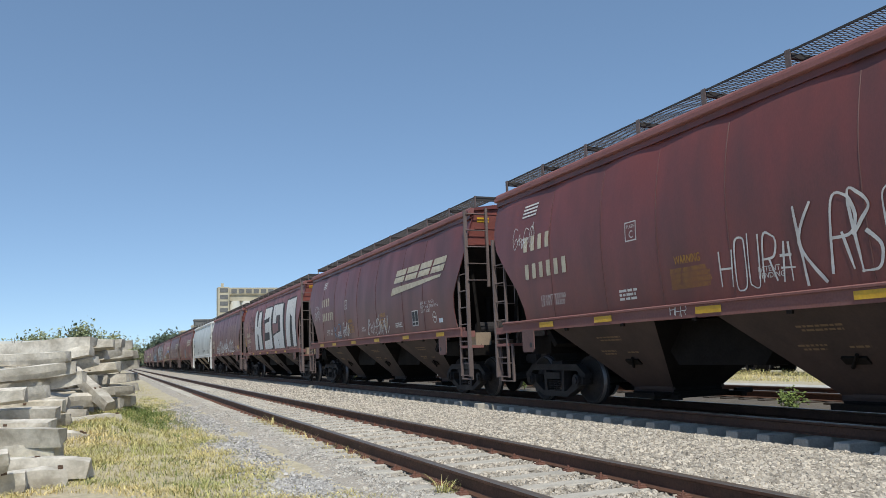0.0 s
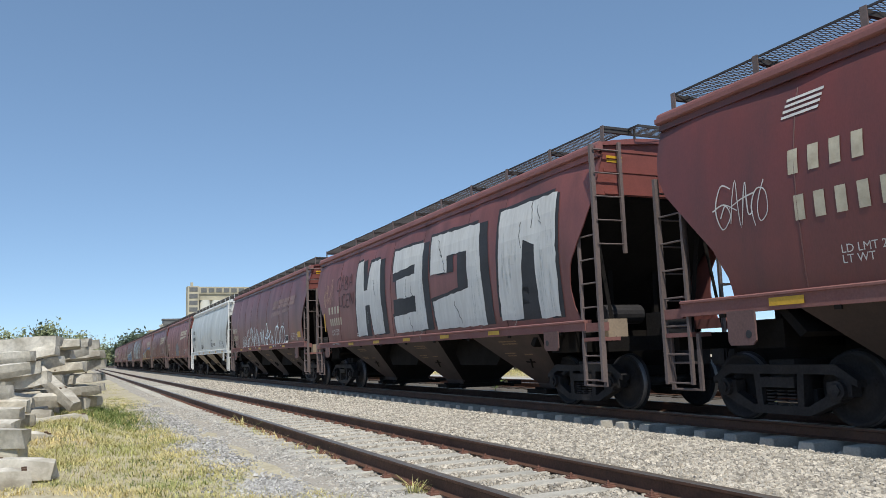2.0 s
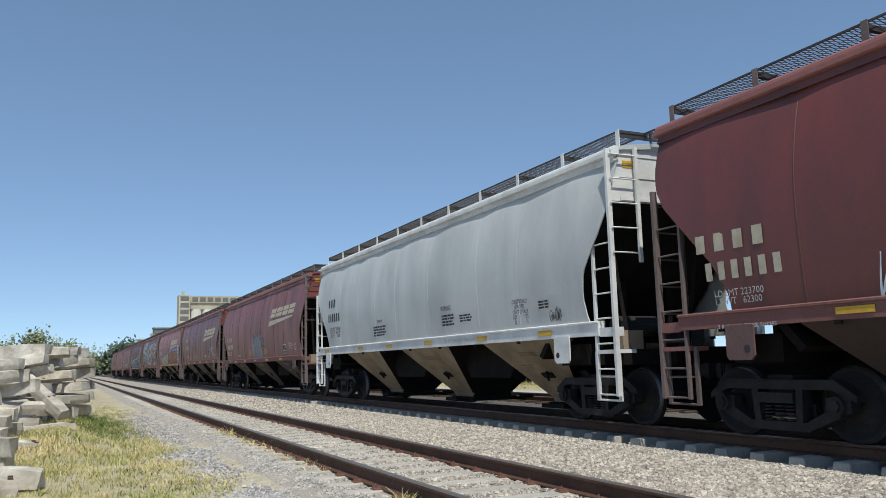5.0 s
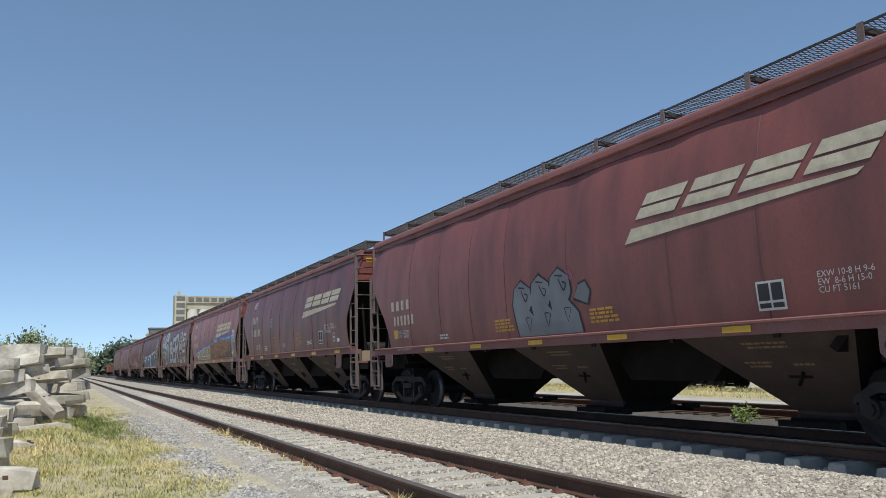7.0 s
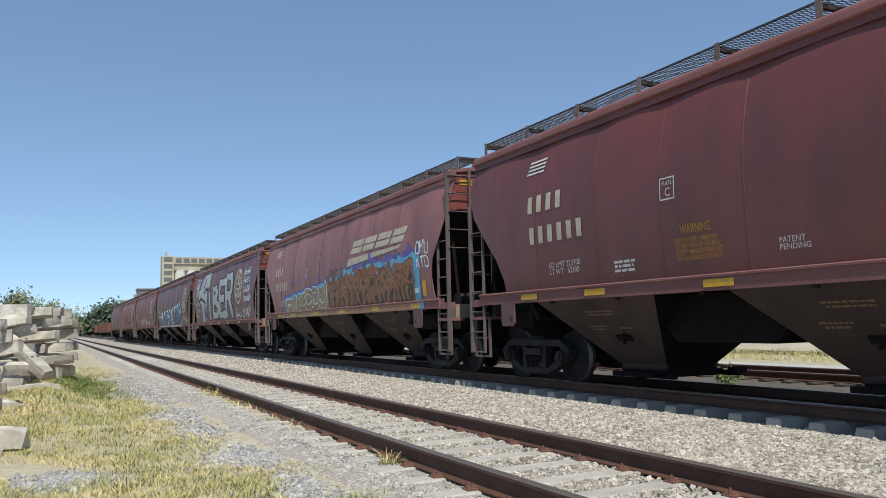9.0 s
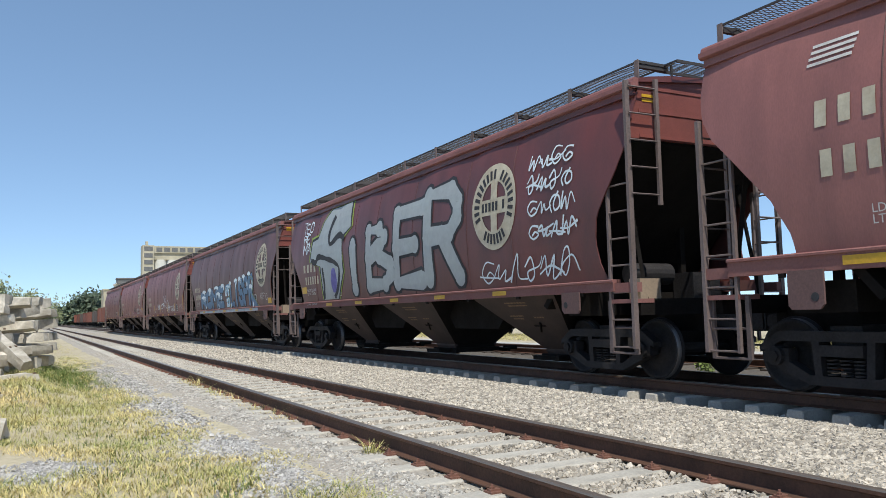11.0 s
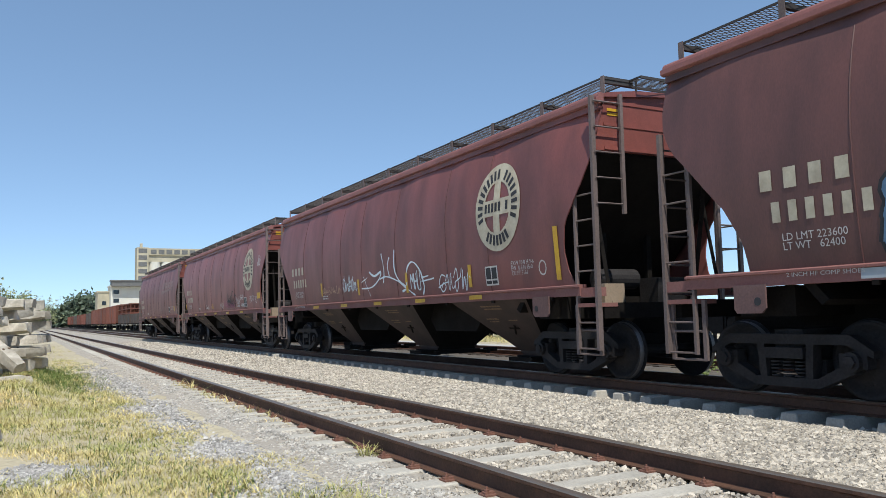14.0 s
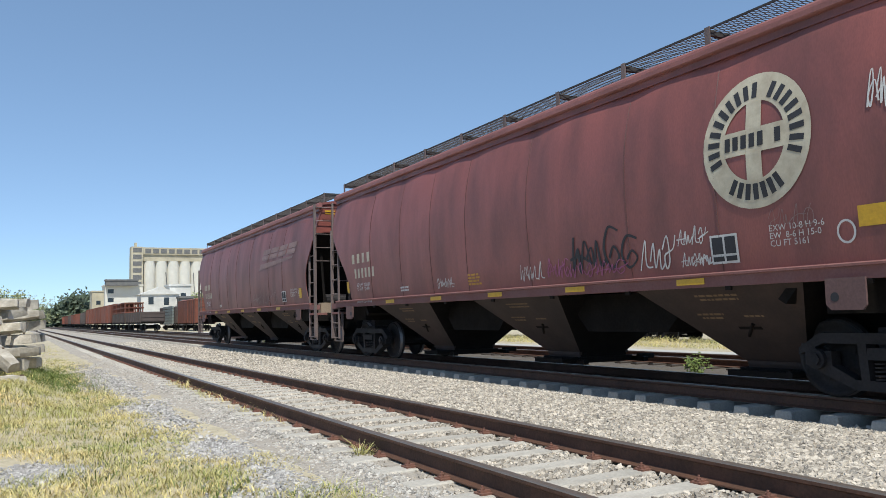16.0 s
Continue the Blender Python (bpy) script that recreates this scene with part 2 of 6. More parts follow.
def rail_mesh(length):
    """A flat-bottomed rail, its top at z = 0, running along y from 0."""
    half = [(0.0, 0.0), (0.028, -0.001), (0.036, -0.012), (0.036, -0.035), (0.009, -0.048), (0.009, -0.142), (0.02, -0.15), (0.07, -0.16), (0.07, -0.17)]
    pts = half + [(-x, z) for x, z in half[:0:-1]]
    bm = bmesh.new()
    prism(bm, pts, (0, length), "y")
    for f in bm.faces:
        if f.normal.z > 0.3 and f.calc_center_median().z > -0.02:
            f.material_index = 1
    return mesh_of(bm, "rail", [M["rail_side"], M["rail_top"]])


RAIL = rail_mesh(620.0)


def tie_mesh():
    """A concrete sleeper across x, tapered, with its top at z = 0."""
    bm = bmesh.new()
    box(bm, -1.22, 1.22, -0.14, 0.14, -0.2, 0)
    for v in bm.verts:
        if v.co.z > -0.1:
            v.co.y *= 0.78
            v.co.x *= 0.985
    bmesh.ops.bevel(bm, geom=bm.edges[:], offset=0.012, segments=1, affect="EDGES")
    for v in bm.verts:
        if abs(v.co.x) < 0.5 and v.co.z > -0.1:
            v.co.z -= 0.004
    return mesh_of(bm, "sleeper", M["tie_dark"])


def clip_mesh():
    """One rail fastening: a base pad, a bent clip and a bolt with its nut."""
    bm = bmesh.new()
    box(bm, -0.045, 0.05, -0.055, 0.055, 0.0, 0.014)
    box(bm, -0.035, 0.05, -0.025, 0.025, 0.014, 0.028)
    rod(bm, (-0.005, 0, 0.02), (-0.005, 0, 0.062), 0.009, 6)
    rod(bm, (-0.005, 0, 0.028), (-0.005, 0, 0.045), 0.018, 6)
    return mesh_of(bm, "fastening", M["rust_clip"])


M["rust_clip"] = material("orange_rusty_fastening", (0.22, 0.105, 0.075), 0.85, 0.2, vary=0.3, grain=40, bump=0.2)
TIE, CLIP = tie_mesh(), clip_mesh()


def track(label, mid, top, y0, y1, near_count, first, spacing=0.61, far_mat="tie_dark"):
    """Two rails on sleepers; the nearest sleepers are parts, the far ones one mesh."""
    t = thing("railway_track", label, "railway track", pose(mid, 0, 0), "parallel railway tracks", "structure")
    for s in (-1, 1):
        part("rail", RAIL, None, t, "rusty steel rail with a worn head", pose(s * GAUGE / 2, y0, top))
    ys = [first + spacing * k for k in range(int((y1 - first) / spacing))]
    for k, y in enumerate(ys[:near_count]):
        part("sleeper", TIE, None, t, "", pose(random.uniform(-0.015, 0.015), y, top - 0.17, 0, 0, random.uniform(-0.6, 0.6)))
    bm = bmesh.new()
    for y in ys[near_count:]:
        box(bm, -1.22, 1.22, y - 0.11, y + 0.11, top - 0.3, top - 0.172)
    tagged(part("far_sleepers", bm, M[far_mat], t), kind="stuff")
    return t, ys


near_track, near_ties = track("empty railway track with rusty rails on concrete sleepers", NEAR_RAIL + GAUGE / 2, RAIL_TOP, -212, 400, 96, 5.54 - 0.61 * 30)
train_track, train_ties = track("railway track with concrete sleepers under the moving train", TRAIN_MID, TRAIN_TOP, -212, 400, 96, 4.0 - 0.61 * 30)
back_track, back_ties = track("unused railway track behind the train", BACK_MID, 0.14, -212, 400, 0, 0.0, far_mat="timber")
strip("ballast_bed_2", [(11.6, -0.32), (12.4, -0.19), (13.2, -0.06), (16.0, -0.06), (16.4, -0.16)], 0, 70, 0.8, M["cinder"], "dark bed of the unused track", 0.02, 900)
for y in near_ties[16:76]:
    for x in (-0.7525 - 0.11, -0.7525 + 0.11, 0.7525 - 0.11, 0.7525 + 0.11):
        part("fastening", CLIP, None, near_track, "", pose(x, y, 0.0, 0, 0, 180 if x in (-0.7525 + 0.11, 0.7525 + 0.11) else 0))

# ---- the hopper wagons ----
BOGIE_AT = {"long": 7.0, "short": 6.6, "white": 6.75}
HALF_LENGTH = {"long": 8.47, "short": 8.15, "white": 8.22}
POCKETS = {"long": (-5.1, -0.55, 4.0), "short": (-4.34, -0.2, 4.24), "white": (-5.14, -0.7, 3.7)}
POCKET_HALF = {"long": 1.38, "short": 1.55, "white": 1.42}
SILL = {"long": (1.34, 1.52), "short": (1.44, 1.66), "white": (1.45, 1.69)}
WAIST = [(1.50, 1.53), (1.8, 1.57), (2.2, 1.60), (2.6, 1.622), (2.9, 1.625), (3.2, 1.607), (3.5, 1.567), (3.8, 1.505), (4.1, 1.425), (4.36, 1.33)]


def half_width(z):
    return float(np.interp(z, [a for a, _ in WAIST], [b for _, b in WAIST]))


SEAMS = (-5.35, -3.7, -1.2, 0.9, 2.4, 3.9, 5.6)


def dent(y, z, s=-1):
    """Shallow dents of the side sheet, which swells between its seams under the eave."""
    k = [-8.3, *SEAMS, 8.3]
    i = max(0, min(len(k) - 2, sum(y > q for q in k) - 1))
    f = min(1.0, max(0.0, (y - k[i]) / (k[i + 1] - k[i])))
    swell = 0.034 * math.sin(math.pi * f) * min(1.0, max(0.0, (z - 3.3) / 0.8))
    return swell + 0.020 * noise.noise((y * 0.75, z * 0.7, 5.0 + s)) + 0.006 * noise.noise((y * 2.0, z * 1.5, 9.0))


def end_cut(z, front):
    """How much shorter than the roof the side sheet is at height z: scooped at the front end, slanting at the rear."""
    if front:
        return float(np.interp(z, [1.5, 1.75, 2.1, 2.5, 2.8, 3.12, 3.5, 3.85], [0.60, 0.74, 0.82, 0.75, 0.52, 0.27, 0.06, 0.02]))
    return float(np.interp(z, [1.5, 1.86, 2.3, 2.84, 3.2, 3.5, 3.8], [1.40, 1.36, 1.12, 0.62, 0.26, 0.08, 0.02]))


def make_car(kind, mats):
    """One covered hopper wagon, its origin at rail level under its middle, running along y."""
    body_m, end_m, sill_m, hop_m, post_m = mats
    H, B, (sz0, sz1) = HALF_LENGTH[kind], BOGIE_AT[kind], SILL[kind]
    car = thing("hopper_car", "", "hopper car")
    for s in (-1, 1):
        # side sheet
        bm = bmesh.new()
        shells = []
        for inset in (0.0, 0.02):
            rows = []
            for z in np.linspace(sz1 - 0.02, 4.36, 22):
                ys = np.linspace(-H + end_cut(z, True), H - end_cut(z, False), 73)
                rows.append([bm.verts.new((s * (half_width(z) + dent(y, z, s) - inset), y, z)) for y in ys])
            for a, b in zip(rows, rows[1:]):
                for k in range(72):
                    bm.faces.new((a[k], a[k + 1], b[k + 1], b[k])).smooth = True
            shells.append(rows)
        rims = [[q[0] + [row[-1] for row in q[1:]] + q[-1][-2::-1] + [row[0] for row in q[-2:0:-1]] for q in shells]][0]
        for k in range(len(rims[0])):
            j = (k + 1) % len(rims[0])
            bm.faces.new((rims[0][k], rims[0][j], rims[1][j], rims[1][k]))
        bmesh.ops.recalc_face_normals(bm, faces=bm.faces[:])
        bmesh.ops.split_edges(bm, edges=[e for e in bm.edges if len(e.link_faces) == 2 and e.link_faces[0].smooth != e.link_faces[1].smooth])
        side = part("side_sheet", bm, body_m, car)
        for y in SEAMS:
            bm = bmesh.new()
            zz = np.linspace(sz1, 4.1, 14)
            for a, b in zip(zz, zz[1:]):
                rod(bm, (s * (half_width(a) + dent(y, a, s) + 0.001), y, a), (s * (half_width(b) + dent(y, b, s) + 0.001), y, b), 0.004 if kind == "white" else 0.0095, 4)
            part("weld_seam", bm, body_m if kind == "white" else M["seam"], side)
        # side sill with a bright top flange
        bm = bmesh.new()
        prism(bm, [(s * 1.46, sz0), (s * 1.60, sz0), (s * 1.60, sz1 - 0.045), (s * 1.625, sz1 - 0.04), (s * 1.625, sz1 - 0.015), (s * 1.60, sz1), (s * 1.46, sz1)], (-H + 0.42, H - 0.42), "y")
        part("side_sill", bm, sill_m, car, "dusty side sill")
        for k in range(9):
            bm = bmesh.new()
            y = -H + 1.2 + (2 * H - 2.4) * k / 8
            box(bm, s * 1.585 - 0.02, s * 1.585 + 0.02, y - 0.04, y + 0.04, sz0 - 0.05, sz0 + 0.0)
            part("sill_lug", bm, M["dark"], car)
        # eave rail with a drip edge
        bm = bmesh.new()
        prism(bm, [(s * 1.32, 4.36), (s * 1.41, 4.335), (s * 1.455, 4.345), (s * 1.475, 4.36), (s * 1.475, 4.425), (s * 1.435, 4.435), (s * 1.425, 4.48), (s * 1.40, 4.51), (s * 1.32, 4.50)], (-H, H), "y")
        part("eave_rail", bm, sill_m if kind == "white" else M["red_eave"], car)
        bm = bmesh.new()
        prism(bm, [(s * 1.36, 4.337), (s * 1.412, 4.337), (s * 1.412, 4.262), (s * 1.432, 4.258), (s * 1.432, 4.236), (s * 1.36, 4.232)], (-H + 0.03, H - 0.03), "y")
        part("eave_plate", bm, sill_m if kind == "white" else body_m, car)
    bm = bmesh.new()
    sec = [(-1.39, 4.49), (-1.1, 4.55), (-0.6, 4.62), (0, 4.65), (0.6, 4.62), (1.1, 4.55), (1.39, 4.49), (1.39, 4.44), (0, 4.58), (-1.39, 4.44)]
    prism(bm, sec, (-H + 0.01, H - 0.01), "y")
    part("roof", bm, body_m, car)
    for y in (-5.2, 0, 5.2):
        bm = bmesh.new()
        box(bm, -0.34, 0.34, y - 2.2, y + 2.2, 4.58, 4.70)
        bmesh.ops.bevel(bm, geom=bm.edges[:], offset=0.03, segments=1, affect="EDGES")
        part("roof_hatch", bm, body_m, car)
    for e in (-1, 1):
        def span(a, b):
            return sorted((e * (H - a), e * (H - b)))
        bm = bmesh.new()
        prism(bm, [(-1.32, 4.42), (-1.1, 4.50), (0, 4.58), (1.1, 4.50), (1.32, 4.42), (1.44, 4.0), (1.53, 3.60), (-1.53, 3.60), (-1.44, 4.0)], span(0.06, 0.10), "y")
        header = part("end_panel", bm, end_m, car, "end panel coloured brighter for the sun on it")
        bm = bmesh.new()
        for z in (3.62, 4.0, 4.36):
            box(bm, -1.3, 1.3, *span(0.046, 0.058), z, z + 0.05)
        part("panel_stiffener", bm, end_m, header)
        for s in (-1, 1):
            bm = bmesh.new()
            for z in (4.17, 4.24):
                box(bm, s * 1.06 - 0.16, s * 1.06 + 0.16, *span(0.050, 0.0585), z, z + 0.045)
            part("caution_sign", bm, M["yellow"], header, "amber stencilled caution lines")
        # slope sheet, underframe and end posts get their shade from the near-black colour
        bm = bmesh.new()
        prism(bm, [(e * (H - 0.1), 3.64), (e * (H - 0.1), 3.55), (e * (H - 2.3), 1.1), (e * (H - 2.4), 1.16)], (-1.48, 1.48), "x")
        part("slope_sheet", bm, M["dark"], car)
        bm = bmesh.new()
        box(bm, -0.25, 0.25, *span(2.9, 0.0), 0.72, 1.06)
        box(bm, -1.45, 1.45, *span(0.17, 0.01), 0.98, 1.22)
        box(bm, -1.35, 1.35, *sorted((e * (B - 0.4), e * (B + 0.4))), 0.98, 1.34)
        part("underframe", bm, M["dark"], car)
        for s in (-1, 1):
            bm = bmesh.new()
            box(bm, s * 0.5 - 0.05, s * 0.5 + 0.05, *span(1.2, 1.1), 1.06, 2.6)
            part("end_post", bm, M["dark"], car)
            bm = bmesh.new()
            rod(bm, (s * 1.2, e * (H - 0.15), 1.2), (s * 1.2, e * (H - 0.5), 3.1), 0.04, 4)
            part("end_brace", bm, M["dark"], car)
        bm = bmesh.new()
        box(bm, -0.09, 0.09, *span(0.05, -0.33), 0.76, 0.96)
        box(bm, -0.14, 0.13, *span(-0.3, -0.62), 0.72, 1.0)
        bmesh.ops.bevel(bm, geom=bm.edges[:], offset=0.03, segments=2, affect="EDGES")
        part("coupler", bm, M["bogie"], car)
        bm = bmesh.new()
        rod(bm, (0.35, e * H, 0.8), (0.3, e * (H + 0.2), 0.5), 0.03)
        rod(bm, (0.3, e * (H + 0.2), 0.5), (0.2, e * (H + 0.5), 0.48), 0.03)
        part("air_hose", bm, M["dark"], car)
        if e < 0:
            bm = bmesh.new()
            rod(bm, (-1.0, -H + 0.75, 1.62), (-0.2, -H + 0.75, 1.62), 0.17, 16)
            part("air_reservoir", bm, M["bogie"], car)
            bm = bmesh.new()
            box(bm, 0.2, 0.8, -H + 0.6, -H + 1.05, 1.22, 1.65)
            part("brake_valve", bm, M["bogie"], car)
            bm = bmesh.new()
            box(bm, -1.35, -0.95, -H + 0.12, -H + 0.36, 1.22, 1.52)
            part("tool_box", bm, M["tan_box"], car)
        for s in (-1, 1):
            def wide(a, b):
                return sorted((s * a, s * b))
            bm = bmesh.new()
            box(bm, *wide(1.42, 1.58), *span(0.42, 0.0), sz0 - 0.02, sz0 + 0.12)
            box(bm, *wide(1.2, 1.58), *span(0.55, 0.0), 1.16, 1.22)
            part("sill_end", bm, sill_m, car)
            bm = bmesh.new()
            q = B + 0.02
            prism(bm, [(e * (q - 0.23), sz0 + 0.02), (e * (q + 0.23), sz0 + 0.02), (e * (q + 0.23), 1.07), (e * (q + 0.19), 1.02), (e * (q - 0.17), 1.02), (e * (q - 0.23), 1.08)], (s * 1.602, s * 1.63))
            plate = part("jacking_plate", bm, sill_m if kind == "white" else M["plate"], car)
            bm = bmesh.new()
            disc(bm, s * 1.625, s * 1.634, e * (q - 0.12), 1.16, 0.05, 14)
            part("pull_hole", bm, M["ink"], plate)
            # side ladder of the corner
            bm = bmesh.new()
            xo, tall = s * 1.56, (e < 0) == (s < 0)
            y0, y1 = e * (H - 0.52), e * (H - 0.02)
            box(bm, xo - 0.04, xo + 0.04, y1 - 0.028, y1 + 0.028, 0.5, 4.44 if tall else 3.5)
            box(bm, xo - 0.025, xo + 0.025, y0 - 0.022, y0 + 0.022, 0.5, 3.0)
            for k in range(7):
                rod(bm, (xo, y0, 0.52 + k * 0.40), (xo, y1, 0.52 + k * 0.40), 0.014, 6)
            part("side_ladder", bm, post_m, car)
            bm = bmesh.new()
            yl, xi = e * (H + 0.03), s * 1.02
            box(bm, xi - 0.03, xi + 0.03, yl - 0.025, yl + 0.025, 2.6 if tall else 1.2, 4.5 if tall else 3.4)
            for k in range(5 if tall else 6):
                z = (2.75 if tall else 1.3) + k * 0.40
                rod(bm, (xi, yl, z), (xo, yl, z), 0.014, 6)
            part("end_ladder", bm, post_m, car)
            bm = bmesh.new()
            for a in (0.62, 0.06):
                y = e * (H - a)
                box(bm, s * 1.5 - 0.02, s * 1.5 + 0.02, y - 0.03, y + 0.03, 0.42, 1.2)
            for z in (0.43, 0.8):
                rod(bm, (s * 1.5, e * (H - 0.62), z), (s * 1.5, e * (H - 0.06), z), 0.017, 6)
            part("step_stirrup", bm, post_m, car)
    # pockets, gates and the ridges between them, near-black to paint in the shade
    for c in POCKETS[kind]:
        hop = part("hopper_pocket", hopper_mesh(c, hop_m, sz0 + 0.03, POCKET_HALF[kind]), None, car, "sloping hopper pocket, dusted or darkened for shade")
        bm = bmesh.new()
        box(bm, -0.60, 0.60, c - 0.68, c + 0.40, 0.17, 0.27)
        for s in (-1, 1):
            disc(bm, s * 0.7, s * 1.05, c - 0.72, 0.24, 0.05, 10)
            box(bm, s * 0.68 - 0.05, s * 0.68 + 0.05, c - 0.95, c + 0.5, 0.16, 0.24)
        part("outlet_gate", bm, M["dark"], hop)
        for s in (-1, 1):
            bm = bmesh.new()
            m = Matrix.Translation((s * 0.96, c - 0.15, 0.80)) @ pose(0, 0, 0, 0, s * 48, 0)
            box(bm, -0.02, 0.02, -0.18, 0.18, -0.06, 0.06, m)
            rod(bm, m @ Vector((s * 0.02, -0.1, 0.12)), m @ Vector((s * 0.02, 0.12, -0.12)), 0.025, 6)
            part("vibrator_bracket", bm, M["dark"], hop)
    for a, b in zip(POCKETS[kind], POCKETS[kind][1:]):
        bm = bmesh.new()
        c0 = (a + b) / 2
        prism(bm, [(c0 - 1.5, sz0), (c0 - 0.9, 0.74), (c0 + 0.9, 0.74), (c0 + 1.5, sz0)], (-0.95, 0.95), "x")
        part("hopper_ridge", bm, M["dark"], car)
    # centre sill coloured near-black too, for the underbody shade
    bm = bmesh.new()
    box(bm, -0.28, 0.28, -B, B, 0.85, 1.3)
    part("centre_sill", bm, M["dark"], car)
    # roof walkway: grating on posts, both sides, with end platforms
    for s in (-1, 1):
        bm = bmesh.new()
        grating(bm, s * 0.62, s * 1.20, -H + 0.12, H - 0.12, 4.80)
        walkway = part("roof_walkway", bm, M["grate"], car, "expanded metal roof walkway")
        for k in range(11):
            y = (-H + 0.15) + (2 * H - 0.3) * k / 10
            bm = bmesh.new()
            box(bm, s * 1.21 - 0.008, s * 1.21 + 0.008, y - 0.045, y + 0.045, 4.51, 4.83)
            part("walkway_post", bm, post_m, walkway)
            bm = bmesh.new()
            box(bm, min(s * 0.6, s * 1.202), max(s * 0.6, s * 1.202), y - 0.03, y + 0.03, 4.715, 4.785)
            part("walkway_bearer", bm, M["grate"], walkway)
    for e in (-1, 1):
        bm = bmesh.new()
        grating(bm, -0.68, 0.68, e * (H - 0.1) - 0.25, e * (H - 0.1) + 0.25, 4.80)
        for x in (-0.6, 0.6):
            rod(bm, (x, e * (H - 0.05), 4.55), (x, e * (H - 0.05), 4.8), 0.02)
        tagged(part("end_walkway", bm, M["grate"], car), kind="stuff")
    for e in (-1, 1):
        truck = part("bogie", BOGIE, None, car, "cast steel freight bogie", pose(0, e * B - (0.15 if e < 0 else 0), 0))
        for d in (-0.89, 0.89):
            part("wheelset", WHEELSET, None, truck, "", pose(0, d, 0.457))
    return car


def grating(bm, x0, x1, y0, y1, z):
    """Expanded metal: thin diagonal strands inside a frame."""
    x0, x1 = min(x0, x1), max(x0, x1)
    for x in (x0, x1):
        box(bm, x - 0.01, x + 0.01, y0, y1, z - 0.012, z + 0.016)
    for y in (y0, y1):
        box(bm, x0, x1, y - 0.012, y + 0.012, z - 0.025, z + 0.02)
    w, t = x1 - x0, 0.0055
    n = int((y1 - y0) / 0.06)
    for k in range(n):
        a = y0 + (y1 - y0 - 0.14) * k / max(n - 1, 1)
        for p, q in (((x0, a), (x1, a + 0.14)), ((x1, a), (x0, a + 0.14))):
            v = [bm.verts.new(c) for c in ((p[0], p[1] - t, z - 0.005), (p[0], p[1] + t, z - 0.005), (q[0], q[1] + t, z - 0.005), (q[0], q[1] - t, z - 0.005))]
            u = [bm.verts.new(c) for c in ((p[0], p[1], z + 0.004), (q[0], q[1], z + 0.004))]
            bm.faces.new(v)
            bm.faces.new((v[0], v[3], u[1], u[0]))
            bm.faces.new((v[2], v[1], u[0], u[1]))


def hopper_mesh(c, mat, top_z, half):
    bm = bmesh.new()
    foot = half - 1.06
    top = [(-1.57, c - half), (1.57, c - half), (1.57, c + half), (-1.57, c + half)]
    bot = [(-0.52, c - 0.60), (0.52, c - 0.60), (0.52, c + foot), (-0.52, c + foot)]
    a = [bm.verts.new((x, y, top_z)) for x, y in top]
    b = [bm.verts.new((x, y, 0.34)) for x, y in bot]
    d = [bm.verts.new((x, y, 0.25)) for x, y in bot]
    for p, q in ((a, b), (b, d)):
        for i in range(4):
            j = (i + 1) % 4
            f = bm.faces.new((p[i], p[j], q[j], q[i]))
    bm.faces.new(d)
    bm.faces.new(a[::-1])
    bmesh.ops.recalc_face_normals(bm, faces=bm.faces[:])
    # pocket faces turned along the track take the near-black shade colour
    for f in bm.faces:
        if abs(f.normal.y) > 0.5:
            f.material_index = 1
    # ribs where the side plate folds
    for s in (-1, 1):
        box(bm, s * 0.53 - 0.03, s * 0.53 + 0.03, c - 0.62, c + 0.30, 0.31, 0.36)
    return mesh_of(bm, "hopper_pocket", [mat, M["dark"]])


def bogie_mesh():
    """Side frames with windows, springs, axle boxes and the bolster."""
    bm = bmesh.new()
    for s in (-1, 1):
        x0, x1 = s * 0.93, s * 1.09
        # frame pieces left open as windows
        prism(bm, [(-1.14, 0.50), (-0.82, 0.64), (0.82, 0.64), (1.14, 0.50), (1.14, 0.58), (0.86, 0.76), (-0.86, 0.76), (-1.14, 0.58)], (x0, x1))
        prism(bm, [(-0.45, 0.13), (0.45, 0.13), (0.45, 0.24), (-0.45, 0.24)], (x0, x1))
        for d in (-1, 1):
            prism(bm, [(d * 0.45, 0.13), (d * 0.45, 0.25), (d * 0.78, 0.42), (d * 0.95, 0.62), (d * 1.08, 0.55), (d * 0.9, 0.32)], (x0, x1))
            prism(bm, [(d * 0.27, 0.22), (d * 0.37, 0.22), (d * 0.40, 0.66), (d * 0.30, 0.66)], (x0, x1))
            rod(bm, (s * 0.95, d * 0.89, 0.457), (s * 1.15, d * 0.89, 0.457), 0.115, 14)
            rod(bm, (s * 1.14, d * 0.89, 0.457), (s * 1.18, d * 0.89, 0.457), 0.075, 6)
            prism(bm, [(d * 0.72, 0.55), (d * 1.06, 0.55), (d * 1.06, 0.38), (d * 1.0, 0.38), (d * 1.0, 0.5), (d * 0.78, 0.5), (d * 0.78, 0.38), (d * 0.72, 0.38)], (x0, x1))
        for y in (-0.17, 0.0, 0.17):
            for k in range(5):
                rod(bm, (s * 1.02, y, 0.25 + k * 0.042), (s * 1.02, y, 0.268 + k * 0.042), 0.072, 10)
        box(bm, min(x0, s * 1.12), max(x0, s * 1.12), -0.27, 0.27, 0.47, 0.60)
    box(bm, -1.0, 1.0, -0.2, 0.2, 0.48, 0.82)
    box(bm, -0.9, 0.9, -0.42, -0.36, 0.3, 0.45)
    box(bm, -0.9, 0.9, 0.36, 0.42, 0.3, 0.45)
    return mesh_of(bm, "bogie", M["bogie"])


